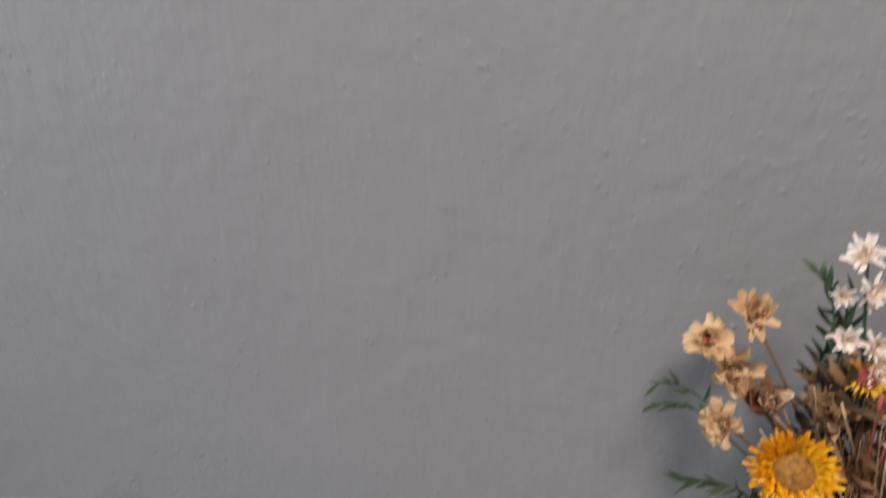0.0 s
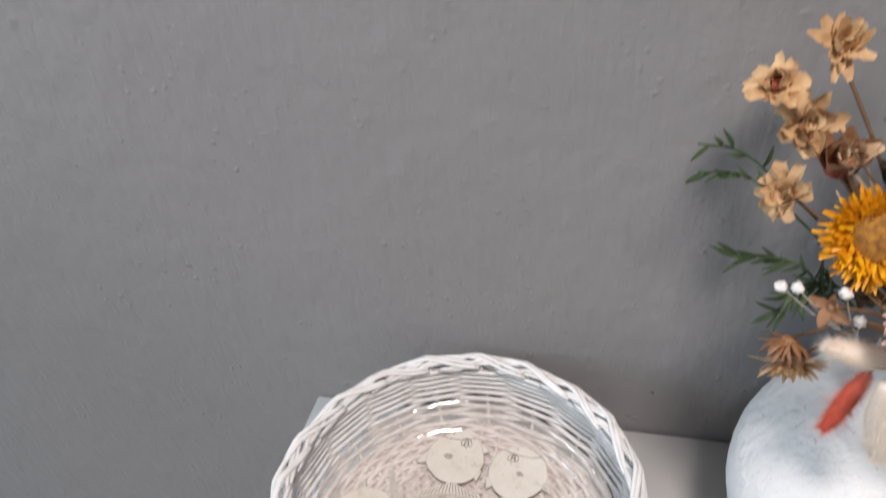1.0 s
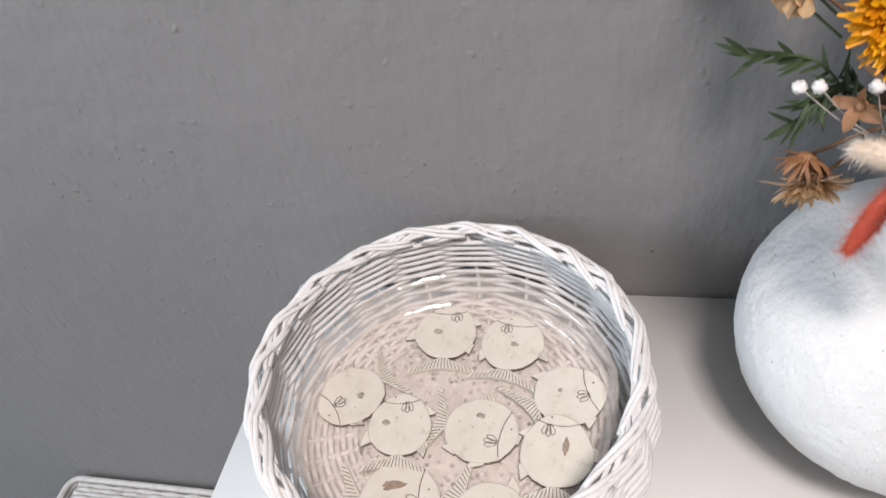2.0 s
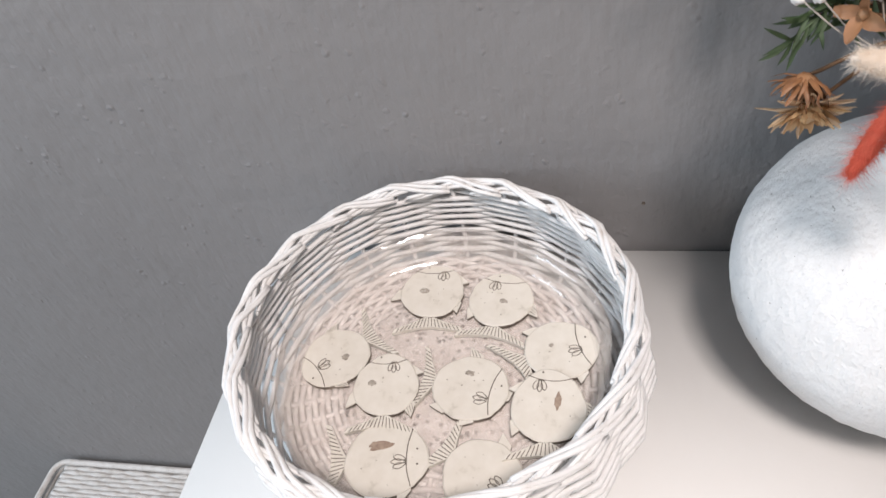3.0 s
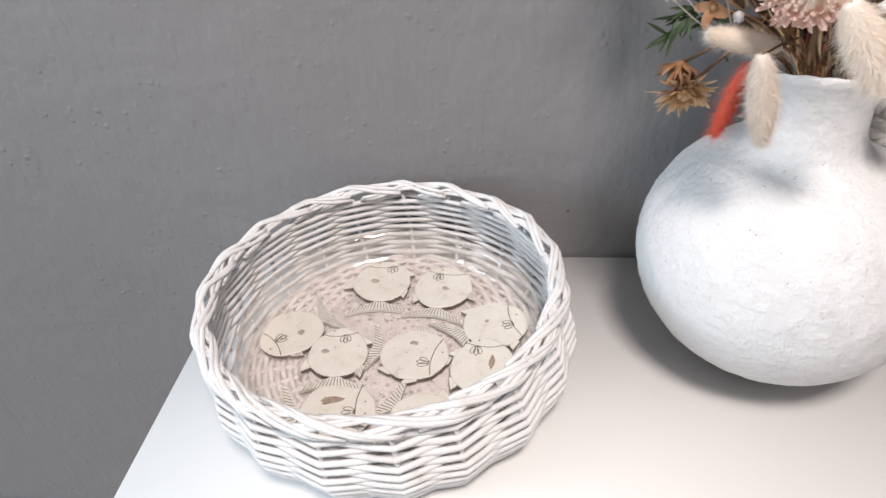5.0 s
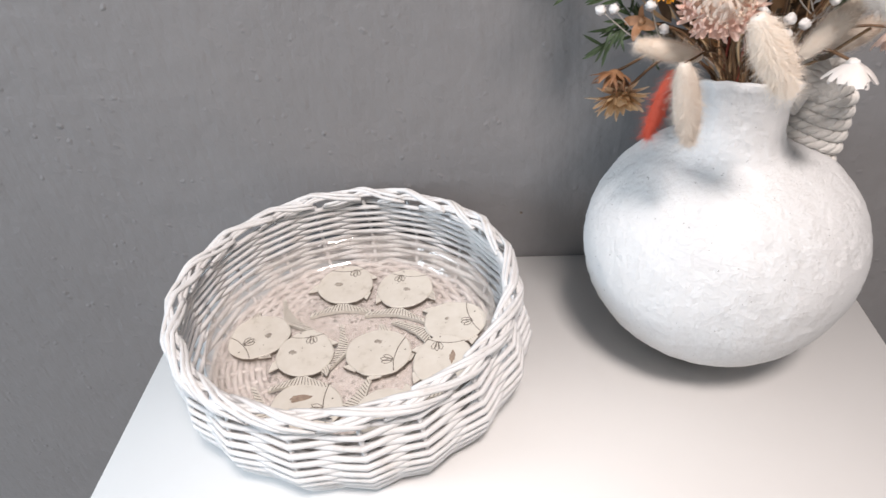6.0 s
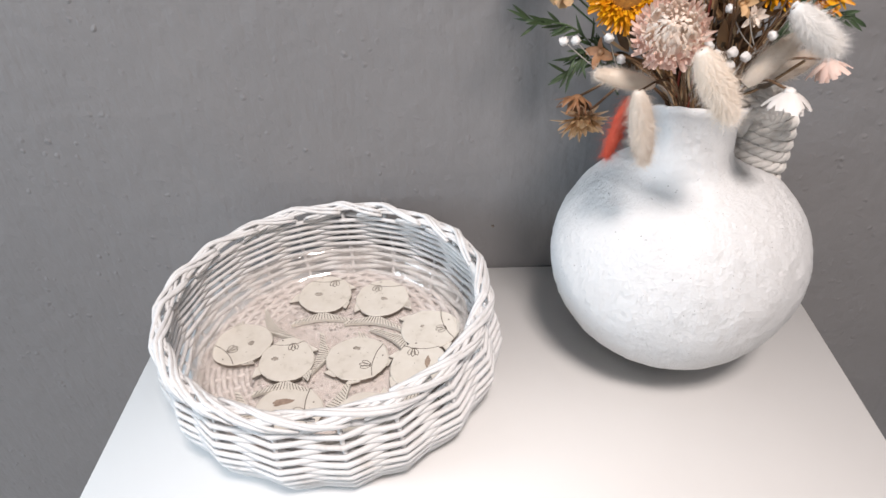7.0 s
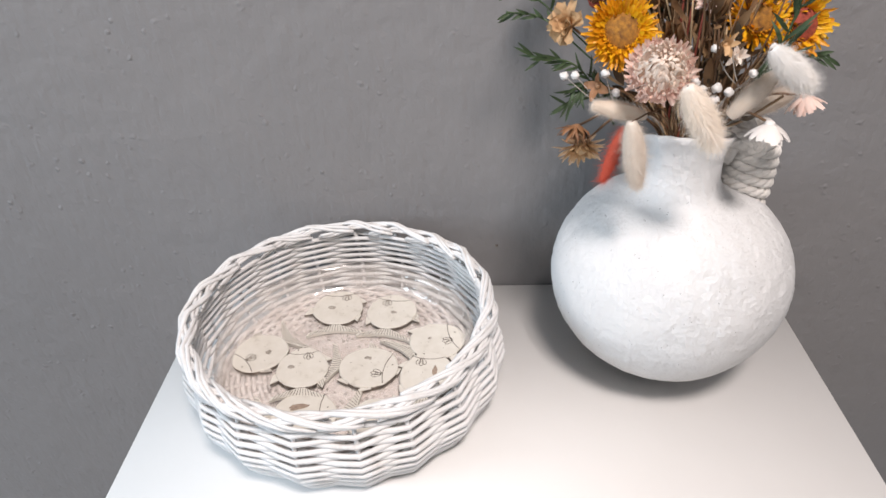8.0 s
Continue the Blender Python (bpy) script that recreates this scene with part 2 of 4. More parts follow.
def clear_plastic():
    m, nt, b = material("clear_plastic", (1, 1, 1), 0.09)
    clear = nt.nodes.new("ShaderNodeBsdfTransparent")
    gloss = node(nt, "ShaderNodeBsdfGlossy", Roughness=0.09)
    face = node(nt, "ShaderNodeLayerWeight", Blend=0.5)
    power = node(nt, "ShaderNodeMath")
    power.operation = "POWER"
    power.inputs[1].default_value = 4.0
    nt.links.new(face.outputs["Facing"], power.inputs[0])
    fres = node(nt, "ShaderNodeMath")
    fres.operation = "MULTIPLY_ADD"
    fres.inputs[1].default_value, fres.inputs[2].default_value = 0.45, 0.05
    nt.links.new(power.outputs[0], fres.inputs[0])
    mixer = nt.nodes.new("ShaderNodeMixShader")
    n = node(nt, "ShaderNodeBump", Strength=0.5, Distance=0.006)
    nt.links.new(noise_of(nt, 34.0, 2.0), n.inputs["Height"])
    nt.links.new(n.outputs[0], gloss.inputs["Normal"])
    nt.links.new(fres.outputs[0], mixer.inputs[0])
    # dust and scratches cloud it in patches
    dust = node(nt, "ShaderNodeBsdfDiffuse", Color=(0.62, 0.57, 0.53, 1))
    cloud = nt.nodes.new("ShaderNodeMixShader")
    nt.links.new(ramp(nt, noise_of(nt, 48.0, 5.0, 0.6), [(0.30, (0.06, 0.06, 0.06)), (0.68, (0.40, 0.40, 0.40))]), cloud.inputs[0])
    nt.links.new(clear.outputs[0], cloud.inputs[1])
    nt.links.new(dust.outputs[0], cloud.inputs[2])
    nt.links.new(cloud.outputs[0], mixer.inputs[1])
    nt.links.new(gloss.outputs[0], mixer.inputs[2])
    nt.links.new(mixer.outputs[0], nt.nodes["Material Output"].inputs[0])
    return m


PLASTIC = clear_plastic()


# ---- building helpers ----
def link(name, bm, mat, parent=None, label="", smooth=True):
    me = bpy.data.meshes.new(name)
    bm.to_mesh(me)
    bm.free()
    me.materials.append(mat)
    if smooth:
        me.shade_smooth()
    ob = new(name, me)
    if parent is not None:
        ob.parent = parent
    if label:
        ob["label"] = label
    return ob


def part(name, bm, mat, parent, label="", smooth=True):
    return link(name, bm, mat, parent, label, smooth)


def empty(name, place=(0, 0, 0)):
    ob = new(name)
    ob.location = place
    ob.empty_display_size = 0.02
    return ob


def box(bm, lo, hi, bevel=0.0):
    sub = bmesh.new()
    bmesh.ops.create_cube(sub, size=1.0)
    for v in sub.verts:
        v.co = Vector([lo[i] + (v.co[i] + 0.5) * (hi[i] - lo[i]) for i in range(3)])
    if bevel:
        bmesh.ops.bevel(sub, geom=list(sub.edges), offset=bevel, segments=3, affect="EDGES")
    join(bm, sub)


def join(bm, sub):
    made = {}
    for v in sub.verts:
        made[v] = bm.verts.new(v.co)
    for f in sub.faces:
        bm.faces.new([made[v] for v in f.verts])
    sub.free()


def tube(bm, pts, radii, sides=7, closed=False, caps=True):
    """A round rod along pts; radii is one number or one for each point."""
    n = len(pts)
    pts = [Vector(p) for p in pts]
    if not hasattr(radii, "__len__"):
        radii = [radii] * n
    rings, side = [], None
    for i, p in enumerate(pts):
        a = pts[(i - 1) % n] if closed or i else p
        b = pts[(i + 1) % n] if closed or i < n - 1 else p
        way = (b - a).normalized()
        if side is None:
            side = way.orthogonal().normalized()
        side = (side - way * side.dot(way)).normalized()
        up = way.cross(side)
        rings.append([bm.verts.new(p + (side * math.cos(k * math.tau / sides) + up * math.sin(k * math.tau / sides)) * radii[i]) for k in range(sides)])
    for i in range(n if closed else n - 1):
        r, q = rings[i], rings[(i + 1) % n]
        shift = 0
        if closed and i == n - 1:
            shift = min(range(sides), key=lambda s: (r[0].co - q[s].co).length)
        for k in range(sides):
            bm.faces.new((r[k], r[(k + 1) % sides], q[(k + 1 + shift) % sides], q[(k + shift) % sides]))
    if caps and not closed:
        bm.faces.new(rings[0][::-1])
        bm.faces.new(rings[-1])


def curve3(pts, steps=8):
    """Points of a smooth line through pts."""
    p = [Vector(q) for q in pts]
    p = [2 * p[0] - p[1]] + p + [2 * p[-1] - p[-2]]
    out = []
    for i in range(1, len(p) - 2):
        for k in range(steps):
            t = k / steps
            a, b, c, d = p[i - 1:i + 3]
            out.append(0.5 * (2 * b + (c - a) * t + (2 * a - 5 * b + 4 * c - d) * t * t + (3 * b - a - 3 * c + d) * t ** 3))
    out.append(p[-2])
    return out


def lathe(bm, profile, sides=64, bend=None):
    rings = []
    for r, z in profile:
        rings.append([bm.verts.new((r * math.cos(k * math.tau / sides), r * math.sin(k * math.tau / sides), z)) for k in range(sides)])
    for a, b in zip(rings, rings[1:]):
        for k in range(sides):
            bm.faces.new((a[k], a[(k + 1) % sides], b[(k + 1) % sides], b[k]))
    bm.faces.new(rings[0][::-1])
    bm.faces.new(rings[-1])
    if bend:
        for v in bm.verts:
            v.co = bend(v.co.copy())


def blob(bm, centre, radius, seg=10, rings=7, squash=(1, 1, 1), wob=0.0):
    sub = bmesh.new()
    bmesh.ops.create_uvsphere(sub, u_segments=seg, v_segments=rings, radius=1.0)
    c = Vector(centre)
    for v in sub.verts:
        d = 1 + wob * noise.noise(v.co * 2.3 + c * 90)
        v.co = Vector([v.co[i] * squash[i] for i in range(3)]) * radius * d + c
    join(bm, sub)


def aim(axis):
    """Turns +z onto axis."""
    return Vector(axis).normalized().to_track_quat("Z", "Y").to_matrix()


def petal(bm, m, base, length, width, lift, curl, cup=0.25, tip=0.15, steps=5, blunt=False, crumple=0.0):
    """One petal: it starts base out from the axis at turn m, rises by lift (radians) and curls up along its length."""
    pts, x, z, a = [], base, 0.0, lift
    for i in range(steps + 1):
        pts.append((x, z, a))
        a += curl / steps
        x += math.cos(a) * length / steps
        z += math.sin(a) * length / steps
    rows = []
    for i, (x, z, a) in enumerate(pts):
        t = i / steps
        w = width * 0.5 * (math.sin(math.pi * (0.14 + 0.70 * t)) ** 0.7 if blunt else max(tip * (t > 0.9), math.sin(math.pi * (0.16 + 0.80 * t)) ** 0.8))
        lift_edge = cup * w
        row = []
        for s, e in ((-1, 1), (0, 0), (1, 1)):
            p = Vector((x - math.sin(a) * lift_edge * e, s * w, z + math.cos(a) * lift_edge * e))
            p = m @ p
            if crumple:
                p += noise.noise_vector(p * 130 + Vector((length, lift, curl)) * 50) * crumple * length * t
            row.append(bm.verts.new(p))
        rows.append(row)
    for a, b in zip(rows, rows[1:]):
        for k in range(2):
            bm.faces.new((a[k], a[k + 1], b[k + 1], b[k]))


def turn_z(a):
    return Matrix.Rotation(a, 3, "Z")


def leaf_blade(bm, a, b, width, normal=(0, -1, 0.3), sag=0.0, steps=6):
    """A narrow pointed leaf from a to b, folded along its middle."""
    a, b = Vector(a), Vector(b)
    way = b - a
    side = way.cross(Vector(normal)).normalized()
    up = side.cross(way).normalized()
    rows = []
    for i in range(steps + 1):
        t = i / steps
        w = width * 0.5 * (math.sin(math.pi * (0.06 + 0.93 * t)) ** 0.75)
        c = a + way * t + up * sag * math.sin(math.pi * t) * way.length
        rows.append([bm.verts.new(c - side * w + up * w * 0.35), bm.verts.new(c), bm.verts.new(c + side * w + up * w * 0.35)])
    for p, q in zip(rows, rows[1:]):
        for k in range(2):
            bm.faces.new((p[k], p[k + 1], q[k + 1], q[k]))


# ---- the room ----
X0, X1, Y0 = -3.2, 2.3, -2.6


def slab(name, lo, hi, mat, label, category):
    bm = bmesh.new()
    box(bm, lo, hi)
    return tagged(link(name, bm, mat, smooth=False), label, category, kind="structure")


slab("floor", (X0 - 0.2, Y0 - 0.2, -0.1), (X1 + 0.2, WALL_Y + 0.2, 0.0), FLOORING, "plain grey floor of the room", "floor")
slab("ceiling", (X0 - 0.2, Y0 - 0.2, CEIL), (X1 + 0.2, WALL_Y + 0.2, CEIL + 0.1), CEILING_PAINT, "plain white painted ceiling", "ceiling")
slab("wall_north", (X0 - 0.2, WALL_Y, 0.0), (X1 + 0.2, WALL_Y + 0.15, CEIL), WALL, "grey painted wall with bumpy roller texture", "wall")
# out of view; its white is assumed, to bounce soft fill into the shadows
slab("wall_south", (X0 - 0.2, Y0 - 0.15, 0.0), (X1 + 0.2, Y0, CEIL), CEILING_PAINT, "unseen closing wall, white to bounce fill light", "wall")
slab("wall_east", (X1, Y0, 0.0), (X1 + 0.15, WALL_Y, CEIL), WALL, "plain grey painted wall", "wall")


def west_wall():
    bm = bmesh.new()
    a, b, lo, hi = -1.42, 0.02, 0.94, 2.38
    for p, q in (((X0 - 0.15, Y0, 0), (X0, a, CEIL)), ((X0 - 0.15, b, 0), (X0, WALL_Y, CEIL)), ((X0 - 0.15, a, 0), (X0, b, lo)), ((X0 - 0.15, a, hi), (X0, b, CEIL))):
        box(bm, p, q)
    tagged(link("wall_west", bm, WALL, smooth=False), "grey painted wall with a window opening", "wall", kind="structure")


west_wall()


def wall_mark():
    """A small dark spot on the grey paint above the table."""
    bm = bmesh.new()
    blob(bm, (0.0840, WALL_Y, 0.7965), 0.0014, 8, 6, (1, 0.3, 1.2))
    part("paint_spot", bm, INCISED, bpy.data.objects["wall_north"], "small dark spot")


wall_mark()


def ceiling_lamp():
    top = empty("ceiling_lamp", (LAMP[0], LAMP[1], CEIL))
    bm = bmesh.new()
    box(bm, (-0.22, -0.22, -0.05), (0.22, 0.22, 0.0), 0.006)
    part("housing", bm, CEILING_PAINT, top)
    tagged(top, "plain white square ceiling lamp", "lamp")


ceiling_lamp()


def table():
    top = empty("side_table", (0.0695, 0.253, 0))
    bm = bmesh.new()
    box(bm, (-0.2845, -0.224, TOP - 0.028), (0.2845, 0.2225, TOP), 0.0015)
    part("tabletop", bm, LACQUER, top)
    for sx in (-1, 1):
        for sy in (-1, 1):
            bm = bmesh.new()
            x, y = sx * 0.255, sy * 0.195
            box(bm, (x - 0.022, y - 0.022, 0.0), (x + 0.022, y + 0.022, TOP - 0.028), 0.002)
            part("leg", bm, LACQUER, top)
    for sy in (-1, 1):
        bm = bmesh.new()
        box(bm, (-0.233, sy * 0.195 - 0.01, TOP - 0.09), (0.233, sy * 0.195 + 0.01, TOP - 0.028), 0.001)
        part("apron", bm, LACQUER, top)
    tagged(top, "white lacquered table standing against the grey wall", "table")


table()


# ---- the low wicker chest beside the table ----
def wicker_chest():
    top = empty("wicker_chest", (-0.496, 0.289, 0))
    hx, hy, h = 0.232, 0.183, 0.303
    bm = bmesh.new()
    box(bm, (-hx + 0.008, -hy + 0.008, 0.0), (hx - 0.008, hy - 0.008, h - 0.012), 0.01)
    part("body", bm, WILLOW_GREY, top)

    def loop(z, grow, rad, name):
        pts = []
        c = 0.022
        for cx, cy, a0 in ((1, 1, 0), (-1, 1, 90), (-1, -1, 180), (1, -1, 270)):
            for k in range(6):
                a = radians(a0 + k * 18)
                pts.append((cx * (hx - c) + (c + grow) * math.cos(a), cy * (hy - c) + (c + grow) * math.sin(a), z))
        b = bmesh.new()
        tube(b, pts, rad, 8, closed=True)
        part(name, b, WILLOW_GREY, top)

    loop(h - 0.006, -0.004, 0.0046, "rim")
    loop(h - 0.020, 0.0, 0.005, "rim")
    n = 22
    xs = [-hx + 0.02 + (2 * hx - 0.04) * i / n for i in range(n + 1)]
    # flat staves that the strands of the lid run over and under
    for i, x in enumerate(xs):
        b = bmesh.new()
        box(b, (x - 0.004, -hy + 0.01, h - 0.0115), (x + 0.004, hy - 0.01, h - 0.0085), 0.0008)
        part("stave", b, WILLOW_GREY, top)
    rows = 54
    for j in range(rows):
        y = -hy + 0.012 + (2 * hy - 0.024) * j / (rows - 1)
        pts = []
        for i, x in enumerate(xs):
            s = 1 if (i + j) % 2 else -1
            pts.append((x, y + random.uniform(-0.0006, 0.0006), h - 0.010 + s * 0.0015))
            if i < n:
                pts.append((x + (xs[1] - xs[0]) * 0.5, y, h - 0.010))
        b = bmesh.new()
        tube(b, curve3(pts, 2), 0.0039, 5)
        part("woven_strand", b, WILLOW_GREY, top)
    for j in range(12):
        z = 0.012 + j * 0.0235
        loop(z, 0.001 * (j % 2), 0.0095, "side_strand")
    tagged(top, "low white wicker chest with a woven lid against the wall", "chest")


wicker_chest()


# ---- the basket ----
BX, BY = -0.0487, 0.3425
STAKES = 19
STEP = math.tau / STAKES


def stake_angle(s):
    """Where stake s stands: the stakes are spaced by hand, not quite evenly."""
    return radians(91.8) + s * STEP + 0.02 * math.sin(s % STAKES * 2.1)


def basket_radius(z):
    """Wall radius of the basket over the height above the table: a narrow foot, a belly, then inward to the border."""
    if z < 0.040:
        return 0.1100 + 0.0172 * math.sin(z / 0.040 * math.pi / 2)
    return 0.1272 - 0.0072 * ((z - 0.040) / 0.036) ** 1.6


def basket_place(s, z, out):
    """A point on the wall at stake number s (between two stakes the wall runs straight)."""
    k = math.floor(s)
    u = s - k
    a0, a1 = stake_angle(k), stake_angle(k + 1)
    r = basket_radius(z) + out
    flat = Vector((math.cos(a0), math.sin(a0), 0)).lerp(Vector((math.cos(a1), math.sin(a1), 0)), u)
    away = flat * (0.75 + 0.25 / flat.length) * r
    lean = 1 - min(1.0, z / 0.08)
    return away + Vector((0.0040 * lean, 0.0015 * lean, z))


def basket():
    top = empty("wicker_basket", (BX, BY, TOP))
    for i in range(STAKES):
        bm = bmesh.new()
        tube(bm, [basket_place(i, 0.004 + 0.072 * k / 8, 0.0) for k in range(9)], 0.0017, 7)
        part("stake", bm, WILLOW, top)
    # tight thick rows at the foot, then open rows: each turn climbs by one row and weaves in and out of the stakes
    rows = [(0.0030, 0.0046, 0.0025, 0.0030), (0.0076, 0.0046, 0.0025, 0.0031), (0.0122, 0.0050, 0.0024, 0.0031)]
    z = 0.0172
    while z < 0.0725:
        rows.append((z, 0.0037, 0.00200, 0.0031))
        z += 0.0037
    for j, (z, pitch, rad, swing) in enumerate(rows):
        pts = []
        start = 4 + j * STAKES
        for i in range(STAKES * 4 + 2):
            s = i / 4
            k = math.floor(s)
            u = s - k
            sign = 1 if (start + k) % 2 == 0 else -1
            bow = sign * (1 - 2 * u)
            bow = math.copysign(abs(bow) ** 0.85, bow)
            zz = z + pitch * s / STAKES + 0.0006 * noise.noise((s * 0.8, j * 3.7, 1.0))
            pts.append(basket_place(s + 4, zz, swing * bow + 0.0006 * noise.noise((s * 1.3, j * 5.1, 3.3))))
        bm = bmesh.new()
        tube(bm, pts, [rad * (1 + 0.20 * noise.noise(Vector(p) * 60) + 0.12 * noise.noise(Vector(p) * 240)) for p in pts], 7)
        part("woven_strand", bm, WILLOW, top)
    # the plaited border: rods rise from inside, run along the top and dip down outside, and others cross under them
    for i in range(STAKES * 2):
        over = i % 2 == 0
        s0 = i // 2 + (0.0 if over else 0.45)
        span = random.uniform(2.1, 2.6) if over else random.uniform(1.9, 2.4)
        n = 18
        wob, lift = random.uniform(-0.0005, 0.0005), random.uniform(-0.0006, 0.0006)
        for twin in (0, 1):
            pts = []
            slip = random.uniform(-8, 8)
            for k in range(n + 1):
                t = k / n
                s = s0 + span * t + twin * 0.04
                psi = radians(188 - 222 * t - twin * 32 + slip) if over else radians(-30 + 225 * t + twin * 32 + slip)
                a0, a1 = stake_angle(math.floor(s)), stake_angle(math.floor(s) + 1)
                u = s % 1
                flat = Vector((math.cos(a0), math.sin(a0), 0)).lerp(Vector((math.cos(a1), math.sin(a1), 0)), u)
                wide, tall = (0.0062, 0.0056) if over else (0.0052, 0.0042)
                rr = 0.1207 + wide * math.cos(psi) + wob
                away = flat * (0.85 + 0.15 / flat.length) * rr
                pts.append(away + Vector((0, 0, 0.0792 + tall * math.sin(psi) + lift + 0.0018 * (abs(u - 0.5) * 2 - 0.5))))
            bm = bmesh.new()
            fat = random.uniform(0.85, 1.12) * (0.00175 if over else 0.0016)
            tube(bm, pts, [fat * (0.75 + 0.3 * math.sin(math.pi * min(1, 0.15 + 0.8 * k / n))) * (1 + 0.25 * noise.noise(Vector(pts[k]) * 90)) for k in range(n + 1)], 6)
            part("border_rod", bm, WILLOW, top)
    # the woven bottom
    ph = radians(91.5)
    for i in range(STAKES * 2):
        a = ph + i * STEP / 2
        bm = bmesh.new()
        tube(bm, [((0.018 + 0.090 * k / 3) * math.cos(a), (0.018 + 0.090 * k / 3) * math.sin(a), 0.0168) for k in range(4)], 0.0019, 6)
        part("spoke", bm, WILLOW_BASE, top)
    for j in range(22):
        r = 0.012 + 0.0045 * j
        bm = bmesh.new()
        n = STAKES * 2
        pts = []
        for i in range(n * 2):
            a = ph + i * STEP / 4
            s = math.cos(math.pi * i / 2 + math.pi * j) if i % 2 == 0 else 0
            rr = r + 0.0004 * noise.noise((a * 3, j * 1.7, 0))
            pts.append((rr * math.cos(a), rr * math.sin(a), 0.0168 + s * 0.0026))
        tube(bm, pts, 0.0021, 5, closed=True)
        part("bottom_strand", bm, WILLOW_BASE, top)
    bm = bmesh.new()
    lathe(bm, [(0.004, 0.009), (0.111, 0.009), (0.111, 0.0150), (0.004, 0.0150)], 48)
    part("bottom_plate", bm, WILLOW_BASE, top)
    bm = bmesh.new()
    lathe(bm, [(0.003, 0.0170), (0.066, 0.0170), (0.070, 0.0182), (0.066, 0.0203), (0.003, 0.0205)], 56, lambda v: v + Vector((0, 0, 0.0006 * noise.noise(v * 160))) + Vector((v.x, v.y, 0)) * 0.10 * noise.noise((math.atan2(v.y, v.x) * 1.5, 2.0, 0.0)))
    part("bottom_disc", bm, PITTED, top, "pitted pinkish grey disc under the plastic")
    tagged(top, "round white-painted wicker basket standing on the table", "basket")


basket()


def liner():
    """A clear plastic dish that lines the bottom of the basket, its rim uneven."""
    bm = bmesh.new()

    def bend(v):
        a = math.atan2(v.y, v.x)
        r = math.hypot(v.x, v.y)
        k = max(0.0, (v.z - 0.002) / 0.02)
        w = 1 + 0.012 * math.sin(5 * a) * k + 0.01 * noise.noise((math.cos(a) * 3, math.sin(a) * 3, v.z * 60)) * k
        return Vector((r * w * math.cos(a), r * w * math.sin(a), v.z + k * 0.004 * noise.noise((math.cos(a) * 2, math.sin(a) * 2, 5.0))))

    lathe(bm, [(0.004, 0.0), (0.08, 0.0), (0.094, 0.0012), (0.100, 0.005), (0.1045, 0.016), (0.1075, 0.026), (0.1063, 0.0262), (0.1032, 0.0164), (0.0988, 0.006), (0.0935, 0.0024), (0.08, 0.0011), (0.004, 0.0011)], 96, bend)
    ob = link("plastic_dish", bm, PLASTIC)
    ob.location = (BX, BY, TOP + 0.0217)
    ob.visible_shadow = False
    tagged(ob, "shallow clear plastic dish lining the white basket", "dish")


liner()


# ---- the ceramic fish lying in the basket ----
def outline_plate(bm, pts, lo, hi):
    """A flat plate with a slightly rounded upper edge."""
    c = sum((Vector((*p, 0)) for p in pts), Vector()) / len(pts)
    rings = []
    for z, k in ((lo, 1.0), (hi - 0.0008, 1.0), (hi, 0.965)):
        rings.append([bm.verts.new((c.x + (x - c.x) * k, c.y + (y - c.y) * k, z)) for x, y in pts])
    n = len(pts)
    for j, (a, b) in enumerate(zip(rings, rings[1:])):
        for k in range(n):
            # upright sides take the second material, which carries the painted contact shade
            bm.faces.new((a[k], a[(k + 1) % n], b[(k + 1) % n], b[k])).material_index = 1 - j
    bm.faces.new(rings[0][::-1])
    bm.faces.new(rings[-1])


def ribbon(bm, pts, rad):
    tube(bm, curve3(pts, 5), rad, 5)


